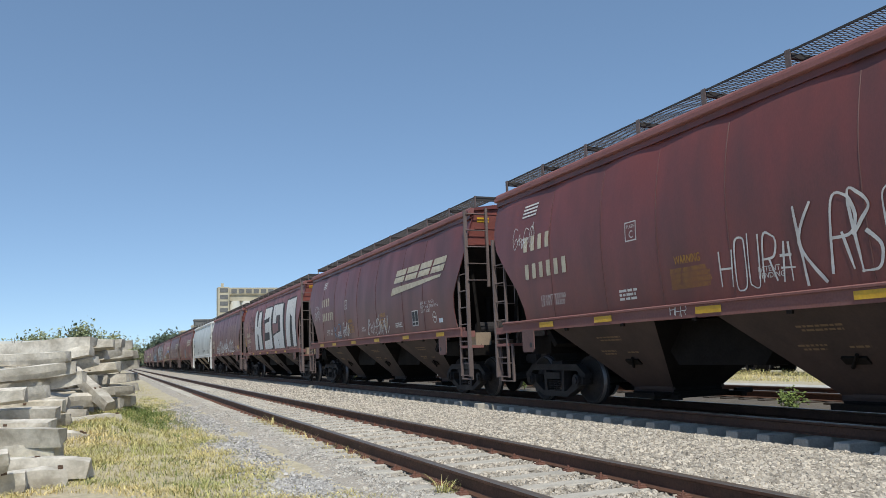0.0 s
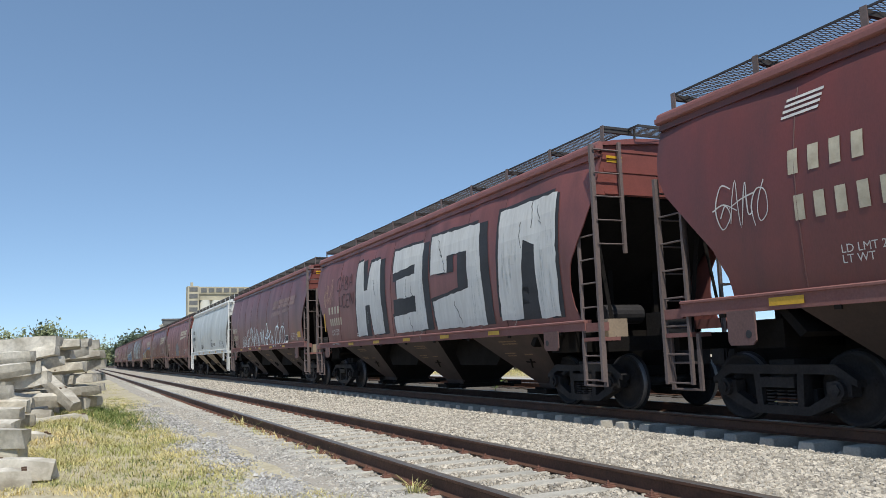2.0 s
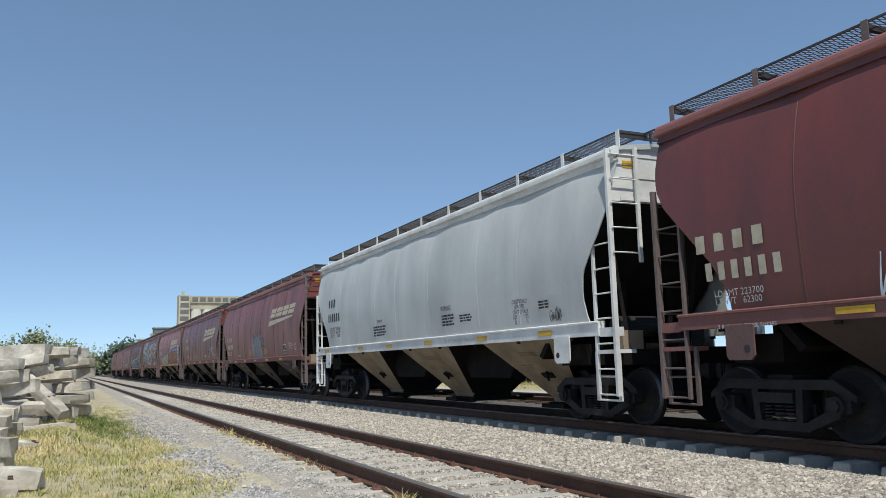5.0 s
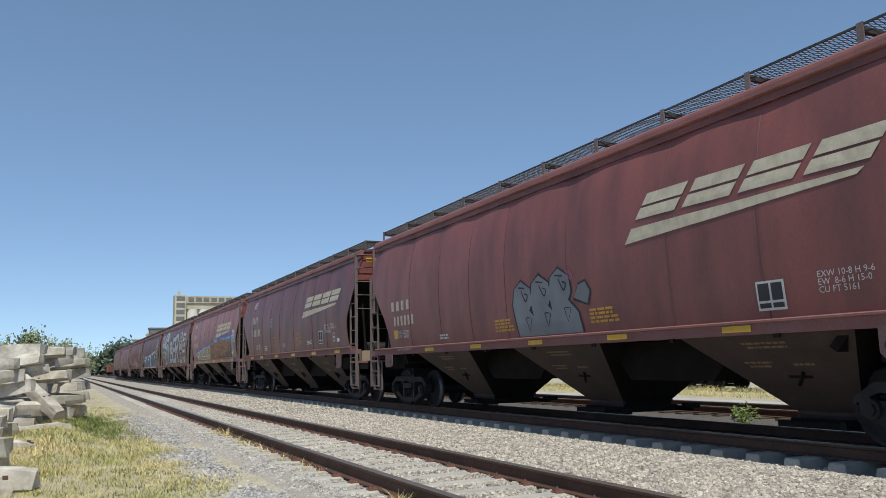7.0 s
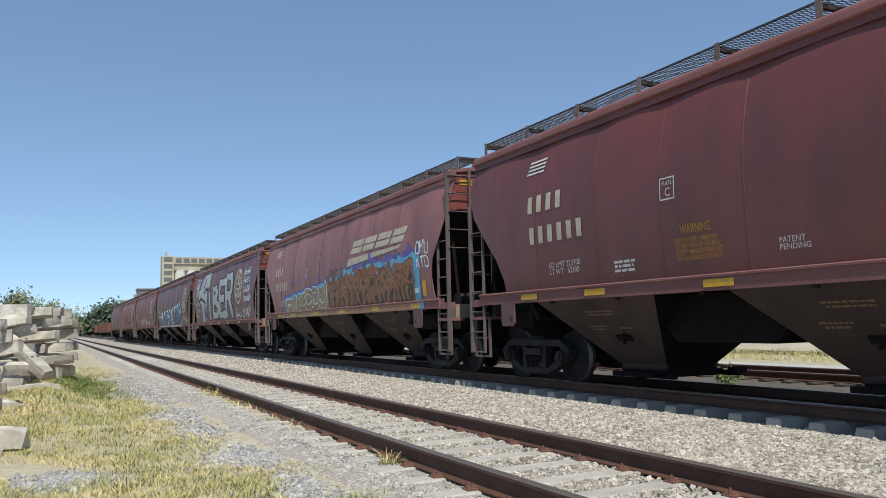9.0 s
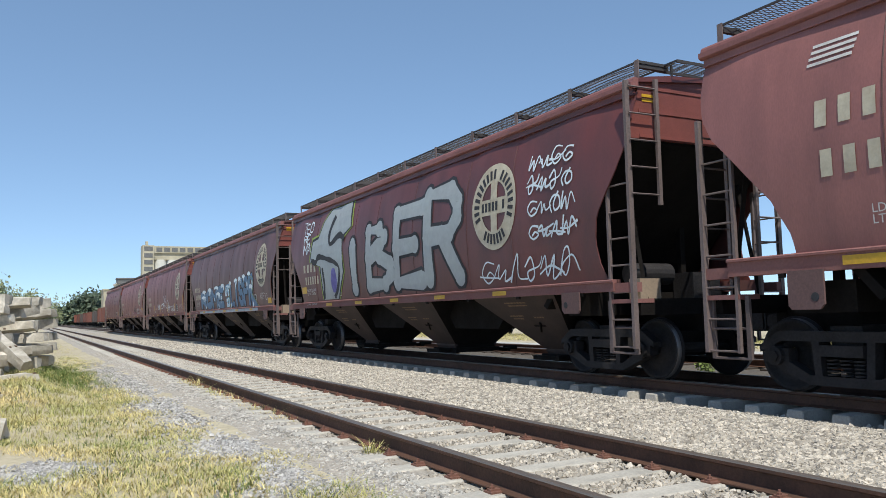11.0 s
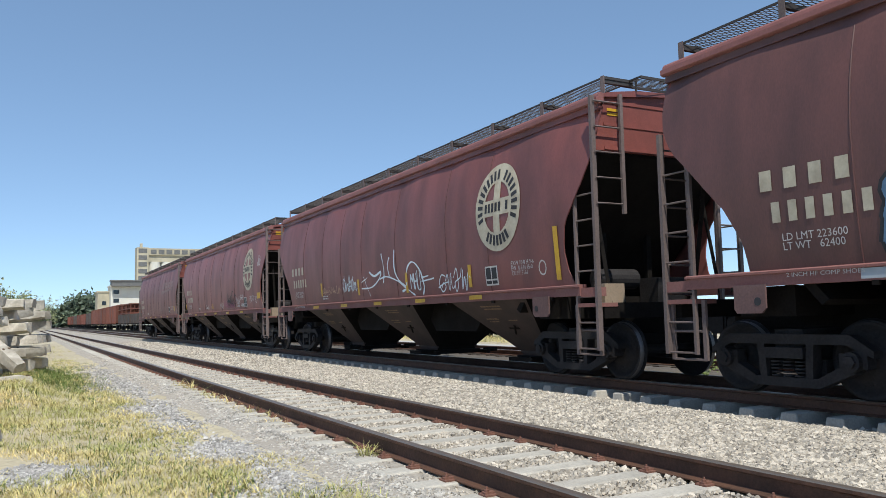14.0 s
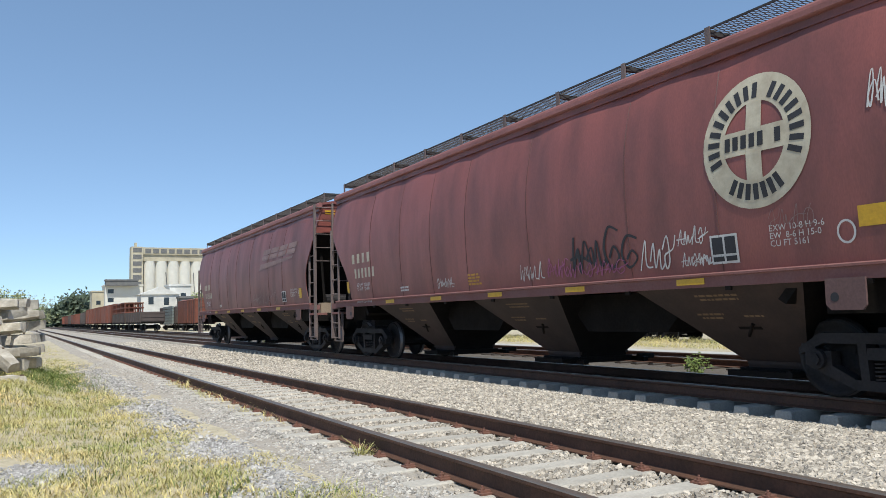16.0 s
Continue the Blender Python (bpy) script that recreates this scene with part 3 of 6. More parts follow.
def wheelset_mesh():
    """An axle with two dished, flanged wheels; its origin is the axle's middle."""
    bm = bmesh.new()
    rod(bm, (-1.1, 0, 0), (1.1, 0, 0), 0.08, 12)
    for s in (-1, 1):
        prof = [(0.10, 0.82), (0.16, 0.82), (0.20, 0.78), (0.37, 0.755), (0.40, 0.81), (0.452, 0.81), (0.457, 0.735), (0.482, 0.71), (0.482, 0.69), (0.40, 0.685), (0.37, 0.71), (0.2, 0.72), (0.1, 0.70)]
        n = 32
        rings = [[bm.verts.new((s * x, r * math.cos(2 * math.pi * k / n), r * math.sin(2 * math.pi * k / n))) for k in range(n)] for r, x in prof]
        for i in range(len(rings) - 1):
            for k in range(n):
                j = (k + 1) % n
                f = bm.faces.new((rings[i][k], rings[i][j], rings[i + 1][j], rings[i + 1][k]))
                f.smooth = True
                if i in (5,):
                    f.material_index = 1
        for a in (0.4, 2.5, 4.6):
            box(bm, min(s * 0.76, s * 0.775), max(s * 0.76, s * 0.775), 0.26 * math.cos(a) - 0.03, 0.26 * math.cos(a) + 0.03, 0.26 * math.sin(a) - 0.03, 0.26 * math.sin(a) + 0.03)
    bmesh.ops.recalc_face_normals(bm, faces=bm.faces[:])
    return mesh_of(bm, "wheelset", [M["bogie"], M["tread"]])


M["red_eave"] = material("faded_oxide_paint", (0.26, 0.105, 0.095), 0.6, vary=0.12, grain=30, patch=1.5, bump=0.05, random_tint=0.1)
M["seam"] = material("dark_weld_line", (0.085, 0.03, 0.028), 0.6, vary=0.12, grain=30, bump=0.0)
M["tan_box"] = material("tan_tool_box_paint", (0.33, 0.25, 0.18), 0.7, vary=0.15, grain=30, bump=0.05)
BOGIE, WHEELSET = bogie_mesh(), wheelset_mesh()
M["plate"] = material("grimy_mauve_plate_paint", (0.15, 0.085, 0.08), 0.8, vary=0.2, grain=30, bump=0.08)
M["ladder"] = material("dull_brown_ladder_paint", (0.165, 0.125, 0.118), 0.7, 0.1, vary=0.2, grain=30, bump=0.05, random_tint=0.15)
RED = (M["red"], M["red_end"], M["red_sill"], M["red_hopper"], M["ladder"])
models = {"long": make_car("long", RED), "short": make_car("short", (M["maroon"], *RED[1:])),
          "white": make_car("white", (M["white"], M["white_sill"], M["white_sill"], M["white_hopper"], M["white_sill"]))}
# the wagons in order, with the place of their middles along the track at 8 s
TRAIN = [("short", -89.05), ("short", -71.35), ("long", -53.23), ("short", -35.35), ("white", -17.97), ("long", 0.19), ("short", 18.05),
         ("short", 35.35), ("long", 53.3), ("long", 71.76), ("long", 90.1), ("long", 108.57), ("long", 126.9)]
SPEED = 12.04


def car_y(k, t):
    """Where the middle of wagon k stands along the track."""
    return TRAIN[k][1] - SPEED * (t - 8)


LABELS = [
    "oxide red covered hopper car with white scrawled tags", "oxide red covered hopper car with slanted cream emblem",
    "oxide red hopper car with huge white block graffiti", "dull red hopper car with white outlined graffiti",
    "light grey hopper car with brown dusty hopper pockets", "red hopper car with grey bubble graffiti and emblem",
    "clean oxide red hopper car with slanted cream emblem", "red hopper car with a brown and blue mural",
    "red hopper car with large silver and black graffiti", "red hopper car with round emblem and blue graffiti",
    "red hopper car with round emblem and white scribbles", "red hopper car with cracked round cream emblem",
    "last oxide red hopper car with faded cream emblem"]
cars, used = [], set()
for k, (kind, _) in enumerate(TRAIN):
    at = pose(TRAIN_MID, car_y(k, 0), TRAIN_TOP)
    c = copy_thing(models[kind], at) if kind in used else models[kind]
    used.add(kind)
    c.matrix_basis = at
    cars.append(tagged(c, LABELS[k], "hopper car", "wagons of the train"))

# ---- paint on the wagon sides: u runs to the right along the side that faces the camera, z is the height over the rail ----
M["slate"] = material("slate_blue_spray_paint", (0.085, 0.17, 0.28), 0.6, vary=0.15, grain=8, patch=1.5, bump=0.02, second=(0.15, 0.225, 0.31))
M["frost"] = material("white_spray_paint", (0.72, 0.80, 0.84), 0.6, vary=0.1, grain=8, patch=2, bump=0.02, second=(0.5, 0.56, 0.6))
M["silver"] = material("silver_spray_paint", (0.34, 0.37, 0.37), 0.5, vary=0.1, grain=6, patch=1.2, bump=0.02, second=(0.33, 0.34, 0.36))
M["block_white"] = material("streaked_white_wall_paint", (0.60, 0.60, 0.59), 0.7, vary=0.10, grain=14, patch=2.5, bump=0.03, second=(0.44, 0.43, 0.42), stretch=(1, 1, 0.12))
M["mural_brown"] = material("brown_spray_paint", (0.30, 0.125, 0.06), 0.6, vary=0.3, grain=7, patch=2.5, bump=0.02, second=(0.22, 0.10, 0.05), amount=0.9)
M["mural_light"] = material("light_brown_spray_paint", (0.36, 0.18, 0.09), 0.6, vary=0.2, grain=7, bump=0.02)
M["mural_tan"] = material("tan_spray_paint", (0.34, 0.25, 0.13), 0.6, vary=0.25, grain=7, patch=2.5, bump=0.02, second=(0.22, 0.17, 0.10), amount=0.9)
M["cyan"] = material("cyan_spray_paint", (0.16, 0.46, 0.58), 0.6, vary=0.2, grain=6, patch=3, bump=0.02, second=(0.10, 0.22, 0.45), amount=0.9)
M["violet"] = material("violet_blue_spray_paint", (0.10, 0.08, 0.30), 0.6, vary=0.2, grain=6, patch=3, bump=0.02, second=(0.2, 0.2, 0.45))
M["moss"] = material("dark_green_spray_paint", (0.045, 0.06, 0.025), 0.6, vary=0.2, grain=6, bump=0.02)
M["lime"] = material("lime_spray_paint", (0.30, 0.40, 0.06), 0.6, vary=0.15, grain=6, bump=0.02)
M["peach"] = material("peach_spray_paint", (0.50, 0.30, 0.20), 0.6, vary=0.15, grain=6, bump=0.02)
M["pink"] = material("magenta_marker", (0.35, 0.10, 0.20), 0.6, vary=0.15, bump=0.02)
M["faint"] = material("faded_chalk_paint", (0.26, 0.17, 0.16), 0.7, vary=0.15, grain=20, bump=0.02)


def side_x(u, z, lift, low):
    """Distance of the near side from the wagon's middle, with the sill below the sheet."""
    return (1.606 if z < low else half_width(z) + dent(-u, z, -1)) + lift


def lay(car, name, bm, mat, lift=0.008, label=""):
    """Cuts a flat drawing in u, z into small faces and lays it on the near side of a wagon."""
    low = SILL[car["kind_of_car"]][1] - 0.02
    co = [v.co for v in bm.verts]
    if not co:
        bm.free()
        return None
    for axis, step in ((1, 0.16), (0, 0.3)):
        a, b = min(c[axis] for c in co), max(c[axis] for c in co)
        if b - a > step:
            no = (0, 1, 0) if axis else (1, 0, 0)
            for q in np.arange(math.floor(a / step) * step + step, b, step):
                p = (0, q, 0) if axis else (q, 0, 0)
                bmesh.ops.bisect_plane(bm, geom=bm.verts[:] + bm.edges[:] + bm.faces[:], plane_co=p, plane_no=no, dist=1e-5)
            co = [v.co for v in bm.verts]
    for v in bm.verts:
        u, z = v.co.x, v.co.y
        v.co = (-side_x(u, z, lift, low), -u, z)
    return part(name, bm, mat, car, label)


def poly(bm, pts):
    f = bm.faces.new([bm.verts.new((u, z, 0)) for u, z in pts])
    bmesh.ops.triangulate(bm, faces=[f])


def rect(bm, u0, u1, z0, z1, slant=0.0):
    poly(bm, [(u0, z0), (u1, z0), (u1 + slant, z1), (u0 + slant, z1)])


def smooth_line(pts, n=6):
    p = [pts[0], *pts, pts[-1]]
    out = []
    for i in range(1, len(p) - 2):
        a, b, c, d = (np.array(q, float) for q in p[i - 1:i + 3])
        for k in range(n):
            t = k / n
            out.append(0.5 * (2 * b + (c - a) * t + (2 * a - 5 * b + 4 * c - d) * t * t + (3 * b - a - 3 * c + d) * t ** 3))
    return out + [np.array(pts[-1], float)]


def stroke(bm, pts, w, curved=True):
    """A painted line of width w."""
    q = smooth_line(pts) if curved else [np.array(p, float) for p in pts]
    left, right = [], []
    for i, p in enumerate(q):
        d = q[min(i + 1, len(q) - 1)] - q[max(i - 1, 0)]
        l = np.hypot(*d) or 1.0
        o = np.array((-d[1], d[0])) / l * w / 2 * (0.75 + 0.5 * noise.noise((p[0] * 3, p[1] * 3, 1.1)))
        left.append(bm.verts.new((*(p + o), 0)))
        right.append(bm.verts.new((*(p - o), 0)))
    for i in range(len(q) - 1):
        bm.faces.new((left[i], left[i + 1], right[i + 1], right[i]))


def oval(u, z, ru, rz, n=14, wob=0.0, seed=0.0):
    return [(u + ru * math.cos(2 * math.pi * k / n) * (1 + wob * noise.noise((k * 1.3, seed, 0))), z + rz * math.sin(2 * math.pi * k / n) * (1 + wob * noise.noise((k * 1.3, seed, 4)))) for k in range(n)]


def ring(bm, u, z, ru, rz, w, n=28):
    a, b = oval(u, z, ru, rz, n), oval(u, z, ru - w, rz - w, n)
    va, vb = [bm.verts.new((*p, 0)) for p in a], [bm.verts.new((*p, 0)) for p in b]
    for k in range(n):
        j = (k + 1) % n
        bm.faces.new((va[k], va[j], vb[j], vb[k]))


def words(car, text, u, z, size, mat, width=None):
    """Stencilled writing, its first line's top left at u, z."""
    cu = bpy.data.curves.new("writing", "FONT")
    cu.body, cu.size, cu.space_line, cu.resolution_u = text, size, 0.85, 2
    ob = bpy.data.objects.new("writing", cu)
    me = bpy.data.meshes.new_from_object(ob)
    bm = bmesh.new()
    bm.from_mesh(me)
    bpy.data.objects.remove(ob)
    bpy.data.curves.remove(cu)
    bpy.data.meshes.remove(me)
    if width:
        w = max(v.co.x for v in bm.verts)
        bmesh.ops.scale(bm, vec=(width / w, 1, 1), verts=bm.verts)
    bmesh.ops.translate(bm, vec=(u, z - 0.7 * size, 0), verts=bm.verts)
    return lay(car, "stencil", bm, mat, 0.009)


def bars(car, u0, u1, z0, z1, lines, mat, seed=0, lift=0.009):
    """Writing too small to read: rows of short bars."""
    r, bm, h = random.Random(seed), bmesh.new(), (z1 - z0) / lines
    for k in range(lines):
        u, end, z = u0, u1 - r.uniform(0, 0.2) * (u1 - u0), z0 + k * h
        while u < end - 0.01:
            w = min(r.uniform(0.06, 0.2), end - u)
            rect(bm, u, u + w, z + 0.15 * h, z + 0.75 * h)
            u += w + 0.03
    return lay(car, "stencil_lines", bm, mat, lift)


def marks(car, u0, u1, z0, z1, count, mat):
    """A row of upright bars in place of the owner's letters or the number."""
    w = (u1 - u0) / count
    bm = bmesh.new()
    for k in range(count):
        rect(bm, u0 + (k + 0.22) * w, u0 + (k + 0.72) * w, z0 + 0.02, z1 - 0.02)
    return tagged(lay(car, "number_bar", bm, mat, 0.009), kind="stuff")


def tapes(car, places, w, h=0.1):
    z0, z1 = SILL[car["kind_of_car"]]
    for u in places:
        bm = bmesh.new()
        zc = (z0 + z1) / 2 - 0.012
        rect(bm, u - w / 2, u + w / 2, zc - h / 2, zc + h / 2)
        lay(car, "reflective_tape", bm, M["yellow"], 0.004, "yellow reflective tape")


def panel(car, u0, u1, z0, z1, mat="yellow"):
    bm = bmesh.new()
    rect(bm, u0, u1, z0, z1)
    lay(car, "reflective_panel", bm, M[mat], 0.012, "yellow reflective panel")


def slanted_emblem(car, u, mat, size=1.0):
    """Four slanted blocks, slit across, over a wedge-shaped stroke."""
    bm = bmesh.new()
    for k in range(4):
        a = u + 0.25 + k * 0.98 * size
        for z0, z1 in ((3.14, 3.30), (3.335, 3.50)):
            rect(bm, a + (z0 - 3.14) * 0.75, a + 0.86 + (z0 - 3.14) * 0.75, z0, z1, (z1 - z0) * 0.75)
    poly(bm, [(u, 2.80), (u + 0.16, 3.02), (u + 3.95 * size, 3.07), (u + 3.85 * size, 3.00)])
    lay(car, "emblem", bm, mat, 0.010, "slanted cream emblem")


def round_emblem(car, u, z=3.05, r=0.80):
    """A cream ring and cross with dark dashes round it."""
    bm = bmesh.new()
    ring(bm, u, z, r * 0.97, r * 1.02, r * 0.42, 40)
    rect(bm, u - 0.11, u + 0.11, z - r * 0.62, z + r * 0.62)
    for a, b in ((-r * 0.58, -0.112), (0.112, r * 0.58)):
        rect(bm, u + a, u + b, z - 0.15, z + 0.15)
    emblem = lay(car, "emblem", bm, M["cream"], 0.010, "round cream emblem with a cross")
    bm = bmesh.new()
    for lo, hi, n in ((-20, 200, 19), (238, 302, 7)):
        for k in range(n):
            if n == 19 and k == 10:
                continue
            a = radians(hi - (hi - lo) * k / (n - 1))
            c, s = math.cos(a), math.sin(a)
            h, w = r * 0.12, r * 0.045
            poly(bm, [(u + c * (r * 0.77 + d) * 0.97 - s * e, z + s * (r * 0.77 + d) + c * e) for d, e in ((-h, -w), (-h, w), (h, w), (h, -w))])
    for k in range(7):
        if k != 5:
            rect(bm, u - 0.42 + k * 0.12, u - 0.34 + k * 0.12, z - 0.08, z + 0.09)
    tagged(lay(car, "emblem_lettering", bm, M["ink"], 0.014), kind="stuff")


# loose loops, hooks and spikes of a spray can
GLYPHS = [[[(0, 0.1), (0.25, 0.9), (0.5, 1.0), (0.55, 0.5), (0.3, 0.1), (0.1, 0.4), (0.7, 0.75), (1.1, 0.2)]],
          [[(-0.1, 0.6), (0.3, 1.0), (0.5, 0.3), (0.2, 0.0), (0.1, 0.4), (0.8, 0.6), (1.0, 1.0)]],
          [[(0.1, 1.05), (0.0, 0.1), (0.35, 0.7), (0.5, 0.0), (0.8, 0.9), (1.2, 0.3)]],
          [[(0.9, 0.9), (0.3, 1.0), (0.0, 0.5), (0.4, 0.05), (0.9, 0.3), (0.6, 0.55), (0.3, 0.3)]],
          [[(0, 0.0), (0.5, 1.1), (0.55, 0.2), (1.1, 0.1)], [(-0.1, 0.35), (0.9, 0.55)]],
          [[(0.2, 0.0), (0.0, 0.5), (0.3, 0.9), (0.8, 0.8), (0.9, 0.3), (0.5, 0.1), (0.35, 0.5), (0.7, 1.1)]]]


# single-stroke letters on a grid of 4 by 6; each stroke is a run of column-row pairs
STROKES = dict(A="002640|1232", B="000626352403|2342413000", C="4536160501103041", D="00062645412000", E="46060040|0333", F="460600|0333",
               H="0006|4046|0343", I="2026", J="4641301001", K="0006|460340", L="060040", M="0006234640", N="00064046",
               O="100105163645413010", P="00063645443303", R="00063645443303|2340", S="453616050413334241301001", T="0646|2620",
               U="060110304146", X="0046|0640", Z="06460040", HASH="1016|3036|0242|0444", TWO="05163645440040", THREE="0516364544334241301001")


def letter_lines(text, u0, u1, z0, z1, z2=None, gap=0.25, wild=0.0, seed=0):
    """Strokes of a row of letters between u0 and u1; the row's height runs from z1 to z2."""
    r, out, names = random.Random(seed), [], text.split() if " " in text else list(text)
    step = (u1 - u0) / len(names)
    for k, name in enumerate(names):
        top = z1 + ((z2 if z2 else z1) - z1) * k / max(len(names) - 1, 1) + r.uniform(-wild, wild) * (z1 - z0)
        base = z0 + r.uniform(0, wild) * (z1 - z0)
        lean = r.uniform(-wild, wild)
        for run in STROKES[name].split("|"):
            pts = [(int(run[i]) / 4, int(run[i + 1]) / 6) for i in range(0, len(run), 2)]
            out.append([(u0 + step * (k + gap / 2 + x * (1 - gap) + lean * y) + r.gauss(0, wild * 0.08), base + (top - base) * y + r.gauss(0, wild * 0.06)) for x, y in pts])
    return out


def tag(car, text, u0, u1, z0, z1, w, mat, seed=0, lift=0.011, wild=0.16):
    """A quick tag of single-stroke letters with overshooting ends."""
    bm = bmesh.new()
    for run in letter_lines(text, u0, u1, z0, z1, None, 0.22, wild, seed):
        stroke(bm, run, w, True)
    return lay(car, "graffiti_tag", bm, M[mat], lift, "sprayed letter tag")


def fat(car, text, u0, u1, z0, z1, z2, w, fill, edge, rim, seed=0, gap=0.3, caps=None, lift=0.009, wild=0.05):
    """Fat round-cornered graffiti letters: outline, fill, and paint like melting snow on their tops."""
    lines = letter_lines(text, u0, u1, z0 + w / 2, z1 - w / 2, z2 - w / 2, gap, wild, seed)
    layers = [("graffiti_outline", edge, w + 2 * rim, lift, "outline of the graffiti letters"), ("graffiti_letters", fill, w, lift + 0.005, "fat sprayed graffiti letters")]
    for name, mat, width, up, label in layers:
        bm = bmesh.new()
        for run in lines:
            stroke(bm, run, width / 0.8, False)
            for u, z in run:
                poly(bm, oval(u, z, width / 2, width / 2, 12))
        for v in bm.verts:
            v.co.y = max(v.co.y, z0 + 0.005)
        lay(car, name, bm, M[mat], up, label)
    if caps:
        r, bm = random.Random(seed + 1), bmesh.new()
        step = (u1 - u0) / len(text)
        for run in lines:
            u, z = max(run, key=lambda p: p[1])
            z += w / 2
            half = step * r.uniform(0.24, 0.34)
            n = 9
            low = [(u + half - 2 * half * k / n, z - r.choice((0.05, 0.08, 0.12, 0.26)) * 0.9) for k in range(n + 1)]
            high = [(u - half + 2 * half * k / n, z + 0.07 - 0.06 * abs(2 * k / n - 1) ** 2) for k in range(n + 1)]
            poly(bm, high + low)
        for run in lines:
            if r.random() < 0.8:
                u, z = run[len(run) // 2]
                poly(bm, oval(u, z - 0.05, 0.075, 0.10, 9, 0.3, z))
                poly(bm, [(u - 0.03, z - 0.1), (u - 0.02, z - 0.26), (u + 0.01, z - 0.26), (u + 0.03, z - 0.1)])
        tagged(lay(car, "graffiti_drip", bm, M[caps], lift + 0.010), "white dripping paint", kind="stuff")


def ragged(pts, step, amp, seed):
    """Roughens the edges of a drawn outline."""
    r, out = random.Random(seed), []
    for (a, b), (c, d) in zip(pts, pts[1:] + pts[:1]):
        n = max(1, int(math.hypot(c - a, d - b) / step))
        out += [(a + (c - a) * k / n + (r.uniform(-amp, amp) if k else 0), b + (d - b) * k / n + (r.uniform(-amp, amp) if k else 0)) for k in range(n)]
    return out


def scrawl(car, u0, u1, z0, z1, count, w, mat, seed, lift=0.011, lean=0.1):
    """A scribbled tag of loose strokes."""
    r, bm, step = random.Random(seed), bmesh.new(), (u1 - u0) / count
    for k in range(count):
        hi = z1 - r.uniform(0, 0.3) * (z1 - z0)
        # one zigzag with uneven peaks, now and then a crossing slash
        line = [(-0.15, r.uniform(0.1, 0.5)), (r.uniform(0.1, 0.3), r.uniform(0.7, 1.0)), (r.uniform(0.2, 0.45), r.uniform(0.0, 0.25)),
                (r.uniform(0.5, 0.8), r.uniform(0.45, 1.0)), (r.uniform(0.6, 0.9), r.uniform(0.0, 0.3)), (1.15, r.uniform(0.2, 0.6))]
        if k % 3 != 1:
            line = r.choice(GLYPHS)[0]
        lines = [line] + ([[(-0.2, r.uniform(0.2, 0.5)), (0.5, r.uniform(0.3, 0.6)), (1.3, r.uniform(0.1, 0.8))]] if r.random() < 0.35 else [])
        for line in lines:
            stroke(bm, [(u0 + step * (k + 0.95 * x) + lean * y * step, z0 + y * (hi - z0)) for x, y in line], w)
    return lay(car, "graffiti_tag", bm, M[mat], lift, "scrawled spray paint tag")


def short_stencils(car, s, weight):
    marks(car, -5.9 + s, -4.75 + s, 3.0, 3.34, 4, M["cream"])
    marks(car, -5.85 + s, -4.17 + s, 2.44, 2.78, 6, M["cream"])
    bm = bmesh.new()
    for k in range(4):
        rect(bm, -5.95 + s + 0.02 * k, -5.4 + s + 0.02 * k, 3.74 + 0.07 * k, 3.775 + 0.07 * k)
    lay(car, "stencil", bm, M["chalk"], 0.009)
    words(car, weight, -5.25 + s, 2.10, 0.135, M["chalk"])
    u = -2.4 + (s if s < -0.7 else 0)
    bm = bmesh.new()
    for a, b, c, d in ((u, u + 0.3, 2.74, 2.76), (u, u + 0.3, 3.04, 3.06), (u, u + 0.02, 2.76, 3.04), (u + 0.28, u + 0.3, 2.76, 3.04)):
        rect(bm, a, b, c, d)
    lay(car, "stencil", bm, M["chalk"], 0.009)
    words(car, "PLATE", u + 0.05, 3.01, 0.085, M["chalk"], 0.2)
    words(car, "C", u + 0.10, 2.91, 0.17, M["chalk"])
    for q in (-2.05, 1.58):
        words(car, "WARNING", q, 2.36, 0.18, M["amber"], 0.55)
        words(car, "DO NOT APPLY VIBRATOR\nTO ANY PART OF CAR BODY\nEXCEPT VIBRATOR BRACKETS\nUSE ON LOADED CAR ONLY", q - 0.12, 2.18, 0.095, M["amber"], 0.86)
    words(car, "PATENT\nPENDING", -0.45, 2.02, 0.10, M["chalk"])
    bars(car, -3.5, -3.0, 1.8, 2.0, 3, M["chalk"], 3)
    bars(car, 3.0, 3.6, 1.85, 2.0, 3, M["chalk"], 4)
    bm = bmesh.new()
    rect(bm, 4.42, 4.90, 1.83, 2.26)
    lay(car, "stencil", bm, M["chalk"], 0.008)
    bm = bmesh.new()
    for a, b in ((4.45, 4.64), (4.67, 4.87)):
        for c, d in ((1.86, 1.93), (1.96, 2.23)):
            rect(bm, a, b, c, d)
    lay(car, "stencil", bm, M["ink"], 0.012)
    bm = bmesh.new()
    ring(bm, 6.06, 2.0, 0.13, 0.15, 0.025, 20)
    rect(bm, 5.99, 6.13, 1.97, 2.03)
    lay(car, "stencil", bm, M["chalk"], 0.009)
    words(car, "EW   8-1    H 15-0\nEXW 10-8  EXW H 9-2\nCU FT 5188", 5.15, 2.46, 0.125, M["chalk"])
    panel(car, 6.35, 6.62, 1.84, 1.95, "frost")
    tapes(car, [-5.9, -4.0, -1.42, 1.2, 3.88, 6.45], 0.52)


